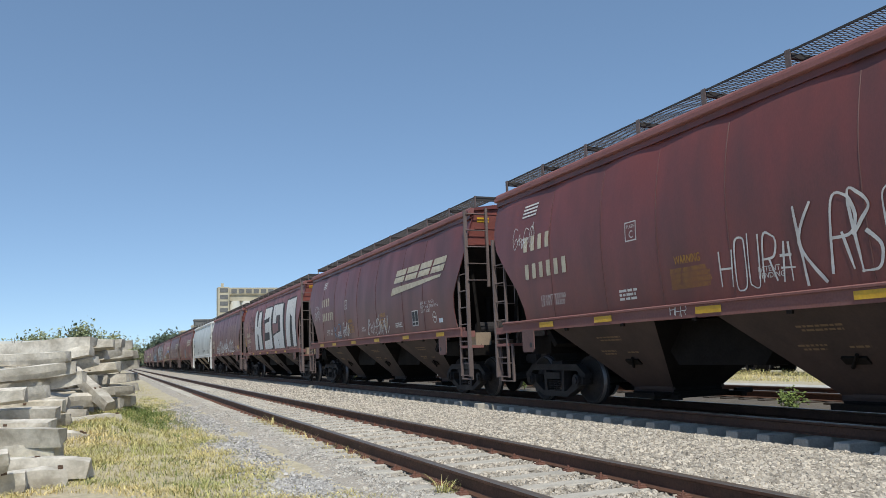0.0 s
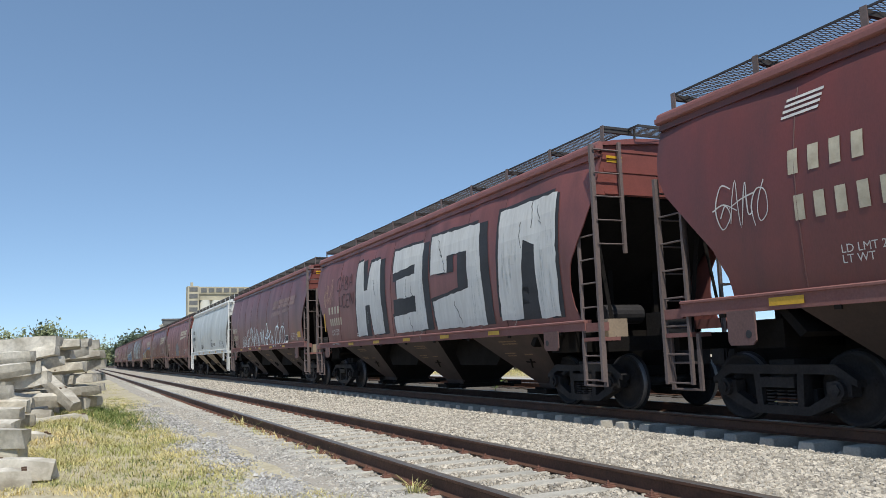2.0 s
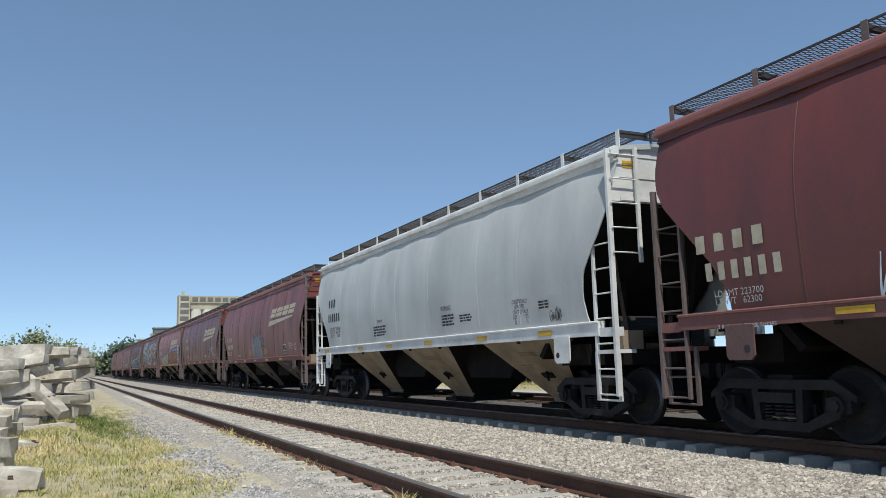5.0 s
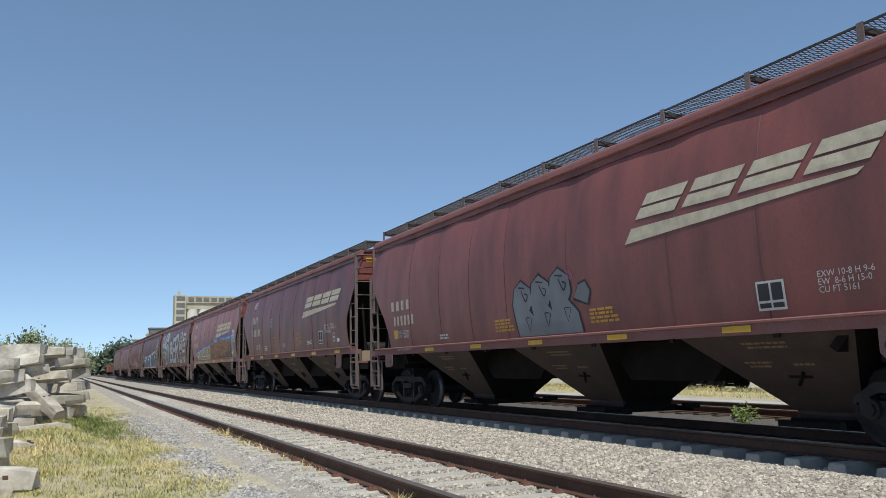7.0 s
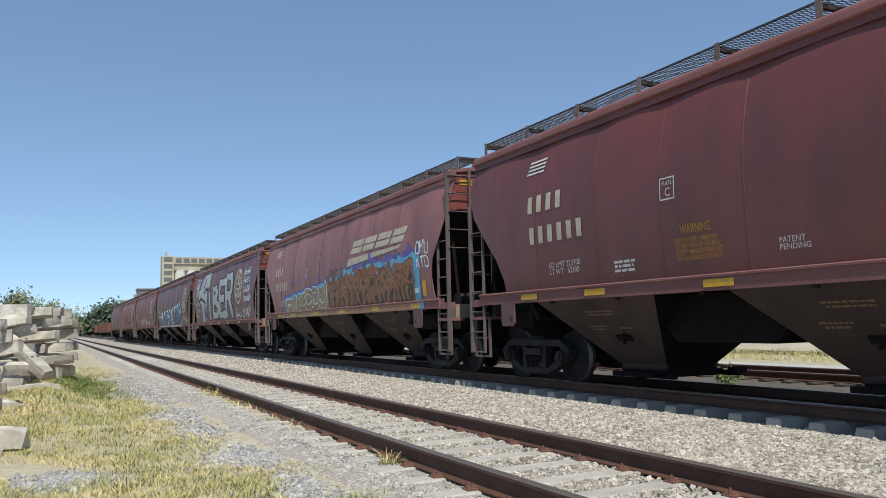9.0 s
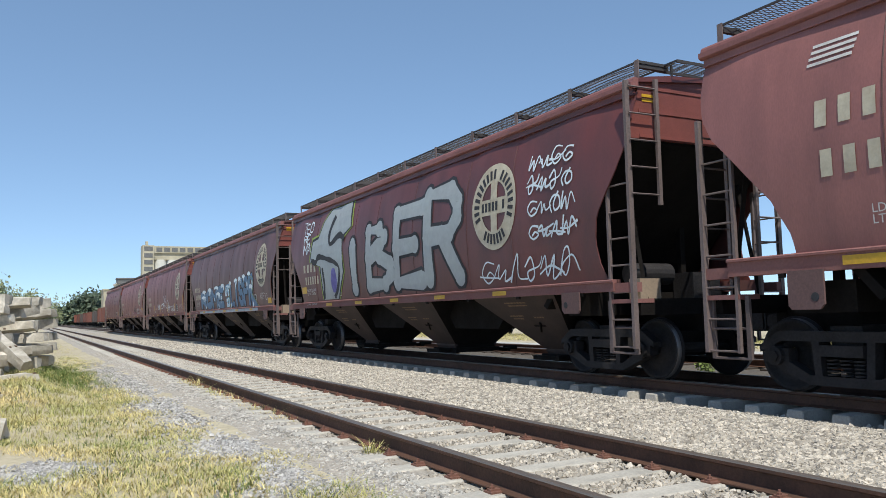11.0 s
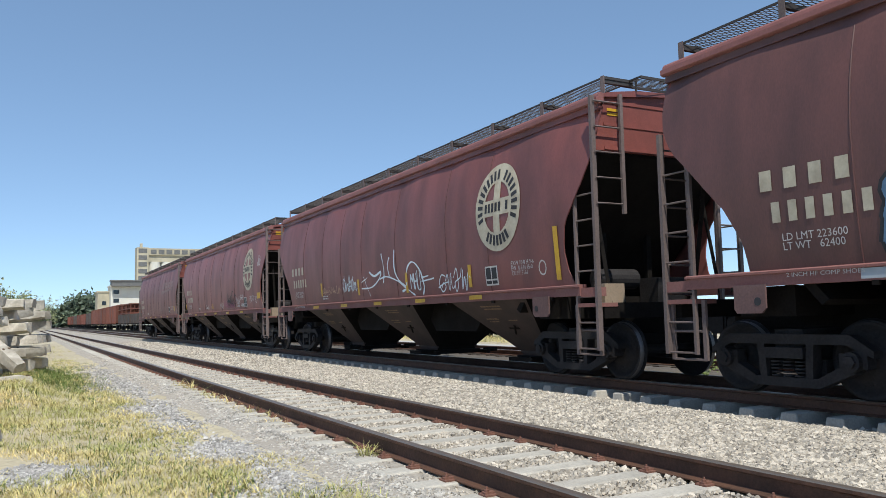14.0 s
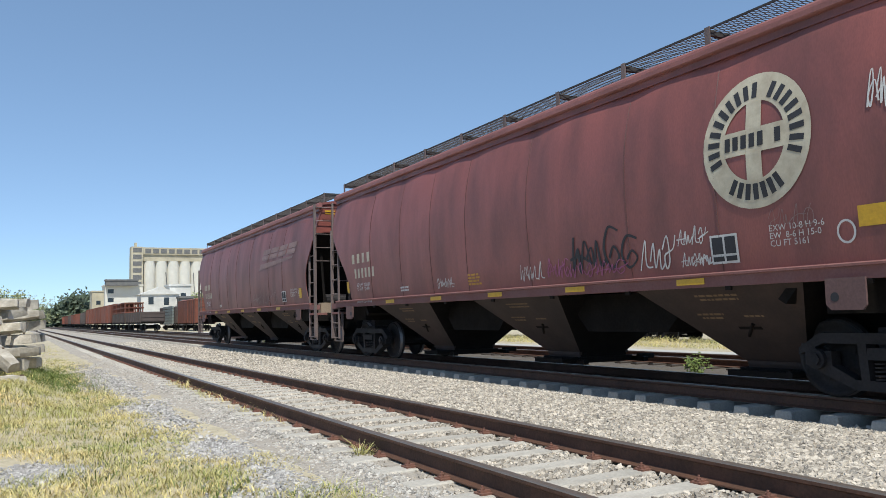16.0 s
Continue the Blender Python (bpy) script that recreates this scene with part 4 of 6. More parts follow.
def long_stencils(car, weight, extra=True):
    marks(car, -6.85, -5.55, 2.42, 2.70, 4, M["cream"])
    marks(car, -6.7, -5.35, 2.04, 2.32, 6, M["cream"])
    words(car, weight, -6.55, 1.93, 0.125, M["chalk"])
    words(car, "2 INCH HF COMP SHOES", -6.5, 1.475, 0.07, M["chalk"], 0.95)
    bars(car, -4.0, -3.5, 1.62, 1.75, 2, M["chalk"], 5)
    if extra:
        words(car, "EXW 10-8 H 9-6\nEW  8-6 H 15-0\nCU FT 5161", 6.08, 2.02, 0.105, M["chalk"])
        bm = bmesh.new()
        ring(bm, 7.05, 1.85, 0.11, 0.13, 0.025, 20)
        lay(car, "stencil", bm, M["chalk"], 0.009)
        bm = bmesh.new()
        rect(bm, 5.2, 5.62, 1.62, 1.98)
        lay(car, "stencil", bm, M["chalk"], 0.008)
        bm = bmesh.new()
        for a, b in ((5.23, 5.40), (5.43, 5.59)):
            for c, d in ((1.65, 1.71), (1.74, 1.95)):
                rect(bm, a, b, c, d)
        lay(car, "stencil", bm, M["ink"], 0.012)
    tapes(car, [-4.5, -2.2, 0.1, 2.45, 4.85], 0.48, 0.08)


M["dim_amber"] = material("worn_amber_stencil", (0.20, 0.13, 0.07), 0.8, vary=0.2, grain=30, bump=0.0)
M["bubble"] = material("grey_blue_spray_paint", (0.17, 0.18, 0.20), 0.55, vary=0.12, grain=6, patch=1.5, bump=0.02)
M["sill_brown"] = material("brown_sill_spray_paint", (0.36, 0.20, 0.12), 0.7, vary=0.15, grain=8, patch=2, bump=0.02)
M["sill_blue"] = material("pale_blue_sill_paint", (0.40, 0.44, 0.48), 0.7, vary=0.15, grain=8, patch=2, bump=0.02)


def pocket_marks(car, c, top):
    """Small lines of stencilled writing on the sloping side of a pocket."""
    r, bm = random.Random(int(c * 10) + 50), bmesh.new()
    for z, u0, u1 in ((1.22, -0.35, 0.35), (1.17, -0.3, 0.32), (0.98, -0.55, -0.1), (0.93, -0.5, -0.15), (0.95, 0.2, 0.5)):
        f = (z - 0.34) / (top + 0.03 - 0.34)
        x = 0.52 + 1.05 * f + 0.010
        u = u0
        while u < u1:
            w = min(r.uniform(0.04, 0.12), u1 - u)
            q = [bm.verts.new((-x - 1.05 / (top - 0.31) * 0.025 * k, c - a, z + 0.025 * k)) for a, k in ((u, 0), (u + w, 0), (u + w, 1), (u, 1))]
            bm.faces.new(q)
            u += w + 0.02
    tagged(part("pocket_stencil", bm, M["dim_amber"], car), kind="stuff")


for (kind, _), c in zip(TRAIN, cars):
    c["kind_of_car"] = kind
    for q in POCKETS[kind]:
        # small stencils on the sloping pocket sides
        pocket_marks(c, q, SILL[kind][0])
A, B_, C, D, E, F, G, H_, I, J, K, L, M_ = cars
# some wagons wear an older, sooty or faded coat
for wagon_, coat in ((J, "brown"), (H_, "faded"), (I, "maroon")):
    for o in wagon_.children:
        if o.name.split(".")[0] in ("side_sheet", "roof", "eave_plate"):
            o.data = o.data.copy()
            o.data.materials[0] = M[coat]
short_stencils(A, -0.8, "LD LMT 223700\nLT WT   62300")
tag(A, "H O U R HASH", -1.15, 0.15, 1.72, 2.38, 0.035, "chalk", 1)
tag(A, "KRBO", 0.25, 1.8, 1.68, 2.5, 0.05, "chalk", 22, wild=0.24)
tag(A, "HHR", -2.25, -1.85, 1.47, 1.63, 0.014, "chalk", 23)
scrawl(A, -7.1, -6.2, 3.1, 3.6, 4, 0.02, "chalk", 3)
slanted_emblem(A, 2.5, M["cream"])
short_stencils(B_, 0.15, "LD LMT 222900\nLT WT   63100")
slanted_emblem(B_, 2.75, M["cream"])
scrawl(B_, 0.2, 2.4, 1.68, 2.35, 5, 0.04, "chalk", 5)
tag(B_, "K TWO", -4.0, -3.0, 1.75, 2.2, 0.05, "slate", 7)
scrawl(B_, -2.75, -1.95, 1.75, 2.3, 4, 0.04, "chalk", 8)
scrawl(B_, -6.9, -6.0, 2.5, 3.2, 3, 0.02, "chalk", 9)
# big painted block letters with dark shadows
long_stencils(C, "LD LMT 223700\nLT WT   62300", False)
BLOCKS = [[(-3.85, 3.85), (-3.3, 3.9), (-3.1, 2.95), (-2.8, 2.95), (-2.6, 3.75), (-1.78, 3.75), (-1.55, 1.65), (-2.45, 1.62), (-2.6, 2.5), (-3.0, 2.5), (-3.0, 1.62), (-3.85, 1.62)],
          [(-0.75, 3.82), (1.25, 3.8), (1.44, 1.63), (-0.62, 1.6), (-0.72, 2.05), (0.8, 2.1), (0.8, 2.5), (-0.45, 2.5), (-0.45, 3.0), (0.8, 3.06), (0.8, 3.3), (-0.72, 3.2)],
          [(1.75, 3.85), (4.33, 3.79), (4.53, 1.60), (2.0, 1.60), (1.88, 2.27), (3.79, 2.44), (3.77, 3.26), (2.71, 3.27), (2.75, 2.88), (1.83, 2.9)],
          [(5.2, 3.86), (7.35, 3.86), (7.3, 1.62), (6.65, 1.62), (6.6, 3.0), (6.2, 3.15), (6.0, 1.65), (5.18, 1.64)]]
dark, light = bmesh.new(), bmesh.new()
for b in BLOCKS:
    poly(light, ragged(b, 0.16, 0.018, len(b)))
    poly(dark, ragged([(min(u + 0.36, 7.42), max(1.60, z - 0.02)) for u, z in b], 0.3, 0.015, 3))
    poly(dark, ragged([(u - 0.09, min(max(1.59, z + 0.08), 3.95)) for u, z in b], 0.3, 0.02, 4))
# gaps inside the letters are black, with peeling paint lines across the white
rect(dark, -0.72, 0.82, 2.06, 2.5)
rect(dark, -0.72, 0.82, 2.98, 3.3)
rect(dark, 5.95, 6.68, 1.62, 3.12)
rect(dark, 3.3, 3.82, 2.3, 3.28)
cracks, streaks = bmesh.new(), bmesh.new()
rc = random.Random(12)
for u, z in ((-2.3, 3.2), (0.25, 2.98), (0.55, 2.75), (2.2, 3.7), (2.35, 3.35), (6.5, 3.86), (6.1, 3.5), (6.7, 3.75), (3.1, 2.2), (0.3, 2.0)):
    run = [(u, z)]
    for k in range(6):
        run.append((run[-1][0] + rc.uniform(-0.04, 0.13), run[-1][1] - rc.uniform(0.02, 0.13)))
    stroke(cracks, run, 0.022, False)
for k in range(70):
    u = rc.choice((rc.uniform(-3.8, -1.6), rc.uniform(0.85, 1.35), rc.uniform(3.9, 4.4), rc.uniform(5.25, 5.95), rc.uniform(6.7, 7.25)))
    z = rc.uniform(1.8, 3.4)
    stroke(streaks, [(u, z), (u + 0.01, z - rc.uniform(0.1, 0.2)), (u + 0.015, z - rc.uniform(0.25, 0.6))], 0.010, False)
lay(C, "graffiti_shadow", dark, M["ink"], 0.008, "black shadow of the block graffiti")
lay(C, "graffiti_letters", light, M["block_white"], 0.013, "huge white block graffiti")
lay(C, "paint_crack", cracks, M["ink"], 0.017, "dark cracks where white paint has peeled")
tagged(lay(C, "paint_streak", streaks, M["silver"], 0.016), kind="stuff")
tag(C, "CABA", -5.9, -4.2, 3.12, 3.6, 0.07, "seam", 12)
tag(C, "UCEN", -5.6, -4.1, 2.6, 3.0, 0.07, "seam", 13)
scrawl(C, -7.3, -6.3, 2.7, 3.7, 3, 0.03, "peach", 11)
panel(C, -7.35, -7.22, 1.9, 2.5)
# outlined graffiti
long_stencils(D, "LD LMT 223700\nLT WT   62300")
slanted_emblem(D, 2.6, M["faint"])
scrawl(D, -2.8, 1.2, 1.56, 2.6, 5, 0.07, "frost", 13)
scrawl(D, 1.3, 5.2, 1.56, 2.6, 4, 0.08, "frost", 14)
scrawl(D, -4.2, -2.9, 1.6, 2.3, 4, 0.03, "frost", 15)
panel(D, 7.15, 7.58, 1.83, 2.05)
# light grey wagon
words(E, "WARNING", 2.28, 2.36, 0.17, M["ink"], 0.52)
bars(E, 2.3, 2.95, 1.9, 2.17, 4, M["ink"], 21)
words(E, "WARNING", -1.9, 2.30, 0.11, M["ink"], 0.42)
bars(E, -2.2, -1.2, 1.85, 2.15, 4, M["ink"], 22)
bars(E, 3.2, 3.8, 1.95, 2.12, 3, M["ink"], 24)
words(E, "CONDITIONALLY\n    APPROVED\nCONTROL VALVE\nIF DEFECTIVE, SEE\n  AAR FM RULE 4", 5.48, 2.24, 0.115, M["ink"], 0.56)
bars(E, 6.4, 6.75, 2.0, 2.16, 3, M["ink"], 25)
marks(E, -6.4, -5.6, 2.92, 3.22, 3, M["ink"])
marks(E, -6.4, -5.15, 2.46, 2.76, 6, M["ink"])
words(E, "LD LMT 223900\nLT WT   62100\nCU FT     5400", -6.2, 2.30, 0.135, M["ink"], 1.05)
scrawl(E, 6.75, 7.1, 1.75, 2.0, 4, 0.018, "ink", 27)
tapes(E, [-6.6, -3.3, -1.0, 1.5, 4.2, 6.6], 0.45, 0.09)
words(E, "DO NOT HAMMER IRON CAR", 2.4, 1.60, 0.10, M["silver"], 1.5)
for c, dy in ((D, 0.48), (E, 0.37)):
    for o in c.children:
        if o.name.split(".")[0] in ("stencil", "stencil_lines", "number_bar", "graffiti_tag", "reflective_tape", "reflective_panel", "emblem"):
            o.location.y += dy
# bubble graffiti
long_stencils(F, "LD LMT 223600\nLT WT   62400")
slanted_emblem(F, 2.8, M["cream"], 1.02)
edge, fill, eyes = bmesh.new(), bmesh.new(), bmesh.new()
for k in range(3):
    u = -0.25 + 0.62 * k
    z = 1.98 + 0.05 * k
    for bm, o in ((edge, 0.045), (fill, 0.0)):
        poly(bm, [(u - 0.38 - o, z + 0.15), (u - 0.30 - o, z + 0.45), (u - 0.05, z + 0.58 + o), (u + 0.25 + o, z + 0.42), (u + 0.28 + o, z + 0.15), (u + 0.18 + o, z + 0.02), (u + 0.45 + o, z - 0.2),
                  (u + 0.52 + o, 1.54), (u - 0.22 - o, 1.54)])
    stroke(eyes, [(u - 0.05, z + 0.4), (u + 0.08, z + 0.2), (u + 0.16, z + 0.3), (u + 0.06, z + 0.34)], 0.035)
    stroke(eyes, [(u - 0.15, z + 0.47), (u + 0.08, z + 0.44)], 0.035)
    stroke(eyes, [(u + 0.05, z - 0.1), (u + 0.14, z - 0.35), (u + 0.25, z - 0.12), (u + 0.08, z - 0.1)], 0.03, False)
for bm, o in ((edge, 0.04), (fill, 0.0)):
    poly(bm, [(1.35 - o, 2.12 - o), (1.72 + o, 2.0 - o), (1.82 + o, 2.2), (1.7, 2.36 + o), (1.5, 2.32 + o)])
lay(F, "graffiti_outline", edge, M["ink"], 0.009, "black outline of the bubble graffiti")
lay(F, "graffiti_letters", fill, M["bubble"], 0.013, "grey bubble graffiti")
lay(F, "graffiti_line", eyes, M["ink"], 0.017)
scrawl(F, 1.15, 1.4, 2.4, 2.6, 2, 0.02, "pink", 31)
for q in (-1.4, 1.75):
    bars(F, q, q + 0.75, 1.66, 1.92, 4, M["amber"], 32)
panel(F, -6.7, -6.45, 1.74, 1.95)
short_stencils(G, 0.0, "LD LMT 223700\nLT WT   62300")
slanted_emblem(G, 2.48, M["cream"])
# mural
short_stencils(H_, -0.55, "LD LMT 223700\nLT WT   62300")
slanted_emblem(H_, 1.75, M["cream"])
rngm = random.Random(77)


def wavy(u0, u1, z0, z1a, z1b, amp, seed):
    n = int((u1 - u0) / 0.12)
    top = [(u0 + (u1 - u0) * k / n, z1a + (z1b - z1a) * k / n + amp * noise.noise((k * 0.45, seed, 0)) + 0.5 * amp * noise.noise((k * 1.3, seed, 3))) for k in range(n + 1)]
    return [(u0, z0), (u1, z0)] + top[::-1]


for name, mat, lift, shapes in (
        ("mural_haze", "violet", 0.007, [wavy(-5.2, 0.2, 1.66, 2.25, 2.6, 0.12, 1), wavy(0.2, 6.7, 1.66, 2.72, 2.9, 0.22, 2)]),
        ("mural_fringe", "cyan", 0.010, [wavy(-5.1, 0.1, 1.66, 2.16, 2.5, 0.10, 5), wavy(0.1, 6.75, 1.66, 2.62, 2.76, 0.2, 6)]),
        ("mural_ground", "mural_brown", 0.014, [wavy(-0.1, 6.4, 1.66, 2.5, 2.62, 0.2, 8)]),
        ("mural_letters", "mural_tan", 0.014, [wavy(-5.0, -0.12, 1.66, 2.0, 2.38, 0.09, 9)])):
    bm = bmesh.new()
    for sh in shapes:
        poly(bm, sh)
    lay(H_, name, bm, M[mat], lift, "sprayed mural in brown and blue")
for mat, lift, n, box_, size in (("violet", 0.012, 16, (-4.5, 6.4, 2.5, 3.05), (0.04, 0.11)), ("cyan", 0.0165, 14, (0.5, 6.6, 2.45, 2.75), (0.04, 0.12))):
    bm = bmesh.new()
    for k in range(n):
        a = rngm.uniform(*size)
        poly(bm, oval(rngm.uniform(box_[0], box_[1]), rngm.uniform(box_[2], box_[3]), a, a * rngm.uniform(0.9, 1.5), 11, 0.15, k))
    tagged(lay(H_, "mural_blob", bm, M[mat], lift), kind="stuff")
# brown stems that branch and curl over one another on dark green
stems = []
for k in range(30):
    u, h = 0.05 + 6.1 * k / 30 + rngm.uniform(-0.08, 0.08), 2.48 + 0.12 * math.sin(k * 0.55) + rngm.uniform(-0.25, 0.2)
    bend = rngm.choice((-1, 1)) * rngm.uniform(0.12, 0.32)
    stems.append([(u, 1.67), (u - bend * 0.5, 1.67 + (h - 1.67) * 0.35), (u + bend * 0.3, 1.67 + (h - 1.67) * 0.7), (u + bend, h), (u + bend * 1.7, h - 0.06)])
    if k % 2:
        z = rngm.uniform(1.8, 2.3)
        stems.append([(u - 0.35, z), (u - 0.1, z + 0.12), (u + 0.2, z + 0.02), (u + 0.42, z + 0.14)])
bm = bmesh.new()
poly(bm, wavy(-0.05, 6.3, 1.66, 2.25, 2.4, 0.12, 12))
lay(H_, "mural_shade", bm, M["moss"], 0.0165)
for name, mat, w, lift, du in (("mural_edge", "ink", 0.235, 0.0175, 0.0), ("mural_stem", "mural_brown", 0.18, 0.0195, 0.0), ("mural_light", "mural_light", 0.022, 0.0215, -0.06)):
    bm = bmesh.new()
    for run in stems:
        stroke(bm, [(u + du, z) for u, z in run], w)
    tagged(lay(H_, name, bm, M[mat], lift), kind="stuff")
bm = bmesh.new()
for k in range(34):
    a = rngm.uniform(0.03, 0.09)
    ring(bm, rngm.uniform(0.1, 6.2), rngm.uniform(1.75, 2.5), a, a * 1.2, 0.018, 10)
tagged(lay(H_, "mural_ring", bm, M["mural_light"], 0.0225), kind="stuff")
bm = bmesh.new()
for k in range(36):
    a = rngm.uniform(0.015, 0.035)
    poly(bm, oval(rngm.uniform(0.1, 6.2), rngm.uniform(1.72, 2.45), a, a, 7))
tagged(lay(H_, "mural_dot", bm, M["lime"], 0.0235), kind="stuff")
fat(H_, "OIZCOJ", -4.9, -0.2, 1.66, 2.12, 2.5, 0.17, "mural_tan", "frost", 0.035, 41, 0.2, None, 0.0165, 0.09)
bm = bmesh.new()
rect(bm, -5.6, -0.2, 1.45, 1.61)
lay(H_, "sill_paint", bm, M["mural_tan"], 0.003)
bm = bmesh.new()
rect(bm, -0.2, 6.6, 1.45, 1.61)
lay(H_, "sill_paint", bm, M["sill_brown"], 0.003)
bm = bmesh.new()
rect(bm, 6.6, 6.95, 1.45, 1.61)
lay(H_, "sill_paint", bm, M["cyan"], 0.003)
tag(H_, "DMU", 6.55, 7.3, 2.72, 3.02, 0.045, "frost", 44)
tag(H_, "ATD", 6.55, 7.3, 2.38, 2.64, 0.045, "frost", 45)
panel(H_, 6.85, 7.05, 1.75, 2.1)
# silver and black pieces
long_stencils(I, "LD LMT 223600\nLT WT   62400", False)
round_emblem(I, 4.75)
fat(I, "IBER", -3.3, 3.5, 1.56, 3.2, 3.9, 0.42, "silver", "ink", 0.08, 51, 0.2)
for name, mat, lift, o in (("graffiti_edge", "lime", 0.009, 0.14), ("graffiti_outline", "ink", 0.012, 0.08), ("graffiti_letters", "silver", 0.015, 0.0)):
    bm = bmesh.new()
    poly(bm, [(-6.1 - o, 2.75), (-5.9 - o, 3.35 + o), (-5.4, 3.4 + o), (-5.0 - o, 3.9), (-4.5 - o, 4.2 + 0.3 * o), (-2.9 + o, 4.2 + 0.3 * o), (-2.75 + o, 3.5), (-3.4, 3.3 - o), (-3.3 + o, 2.3), (-3.8 + o, 1.56),
              (-5.0 - o, 1.56), (-5.15 - o, 2.55)])
    lay(I, name, bm, M[mat], lift, "large silver graffiti with black outline")
bm = bmesh.new()
stroke(bm, [(-6.0, 2.8), (-5.6, 2.7), (-5.3, 2.85), (-4.6, 2.75), (-4.0, 2.62), (-3.6, 2.4), (-3.75, 1.9), (-4.1, 1.6)], 0.2)
stroke(bm, [(-4.1, 3.95), (-4.4, 3.5), (-4.3, 3.15), (-3.6, 3.35), (-3.2, 3.2)], 0.24)
stroke(bm, [(-5.0, 2.5), (-4.9, 2.0), (-5.0, 1.6)], 0.16)
lay(I, "graffiti_line", bm, M["ink"], 0.018)
bm = bmesh.new()
poly(bm, oval(-4.05, 2.1, 0.24, 0.36, 12, 0.2, 3))
lay(I, "graffiti_spot", bm, M["violet"], 0.021)
tag(I, "TEO", -6.95, -6.05, 3.66, 3.98, 0.06, "frost", 52, 0.02)
tag(I, "RE", -6.8, -6.2, 3.34, 3.6, 0.06, "frost", 53, 0.02)
tag(I, "MA", -6.8, -6.1, 3.0, 3.27, 0.06, "frost", 54, 0.02)
for z in (3.5, 3.1, 2.7, 2.3):
    scrawl(I, 5.9, 7.2, z, z + 0.32, 4, 0.045, "frost", int(z * 10), 0.015)
scrawl(I, 4.2, 7.2, 1.6, 2.1, 6, 0.04, "frost", 58, 0.015)
panel(I, -7.05, -6.6, 1.80, 2.0)
# blue pieces with white drips
long_stencils(J, "LD LMT 223600\nLT WT   62400")
round_emblem(J, 6.47)
fat(J, "ROME", -5.35, -0.05, 1.54, 2.42, 2.58, 0.33, "slate", "ink", 0.045, 61, 0.27, "frost", wild=0.03)
fat(J, "LFS", 0.25, 1.0, 2.06, 2.5, 2.55, 0.09, "frost", "cyan", 0.04, 62, 0.3)
fat(J, "TWO THREE", 0.42, 0.98, 1.58, 1.96, 1.98, 0.08, "frost", "cyan", 0.04, 65, 0.3)
fat(J, "LISPR", 1.15, 5.25, 1.54, 2.62, 2.86, 0.29, "slate", "ink", 0.05, 63, 0.34, "frost", wild=0.03)
bm = bmesh.new()
poly(bm, [(4.9, 1.54), (5.75, 1.54), (5.4, 1.8), (5.0, 2.1)])
lay(J, "graffiti_tail", bm, M["slate"], 0.013)
bm = bmesh.new()
stroke(bm, [(4.6, 2.75), (5.1, 2.65), (5.22, 2.3), (5.05, 2.05), (5.5, 1.8), (5.9, 1.52)], 0.035)
stroke(bm, [(1.1, 1.55), (1.05, 2.3), (1.15, 2.65)], 0.03)
lay(J, "graffiti_edge", bm, M["lime"], 0.020)
bm = bmesh.new()
rect(bm, -5.6, 5.9, 1.36, 1.47)
lay(J, "sill_paint", bm, M["sill_blue"], 0.003)
panel(J, 7.22, 7.66, 1.60, 1.80)
# white scribbles
long_stencils(K, "LD LMT 223600\nLT WT   62400")
round_emblem(K, 5.72)
scrawl(K, -2.3, -1.3, 1.75, 2.2, 5, 0.03, "frost", 71)
bm = bmesh.new()
for run, w in (([(-0.95, 1.98), (-0.55, 2.08)], 0.03), ([(-0.8, 2.12), (-0.4, 1.6)], 0.03), ([(-0.95, 1.82), (-0.3, 1.83), (0.15, 2.0), (0.3, 2.18), (-0.1, 2.1), (-0.4, 2.22)], 0.06),
               ([(0.4, 2.62), (0.5, 2.2), (0.42, 1.9)], 0.06), ([(0.85, 2.5), (0.72, 2.3), (0.8, 2.05)], 0.06), ([(1.15, 2.65), (1.1, 2.2), (1.35, 1.9), (2.1, 1.55)], 0.06),
               ([(0.2, 2.0), (0.6, 2.05), (1.1, 1.95), (1.7, 1.75), (1.45, 1.66)], 0.05), ([(1.72, 1.75), (1.8, 2.15), (2.1, 2.3), (2.45, 2.1), (2.6, 1.75), (2.5, 1.55)], 0.06),
               ([(2.5, 1.92), (2.85, 1.95)], 0.04), ([(2.5, 1.84), (3.1, 1.88)], 0.04)):
    stroke(bm, run, w)
lay(K, "graffiti_tag", bm, M["frost"], 0.011, "sweeping white spray paint lines")
tag(K, "MHU", 1.95, 2.45, 1.66, 2.05, 0.04, "frost", 73)
scrawl(K, 3.3, 4.6, 1.56, 2.05, 4, 0.035, "frost", 74)
scrawl(K, -3.9, -2.5, 1.75, 2.0, 7, 0.02, "peach", 75)
for u, z0, z1 in ((-4.1, 1.72, 2.1), (-1.24, 1.66, 2.07), (1.67, 1.62, 2.08), (4.55, 1.62, 2.06), (7.42, 1.62, 2.5)):
    panel(K, u, u + 0.12, z0, z1)
long_stencils(L, "LD LMT 223600\nLT WT   62400")
round_emblem(L, 5.97)
scrawl(L, 2.4, 3.9, 1.66, 2.3, 4, 0.06, "ink", 81)
scrawl(L, 1.7, 2.3, 1.62, 1.95, 4, 0.02, "pink", 82)
scrawl(L, 2.3, 3.6, 1.6, 1.85, 6, 0.02, "pink", 83, 0.014)
scrawl(L, 3.9, 4.6, 1.62, 2.1, 3, 0.03, "chalk", 84)
scrawl(L, 4.7, 5.2, 1.62, 1.8, 5, 0.02, "chalk", 85)
scrawl(L, 4.65, 5.15, 1.9, 2.15, 4, 0.02, "chalk", 86)
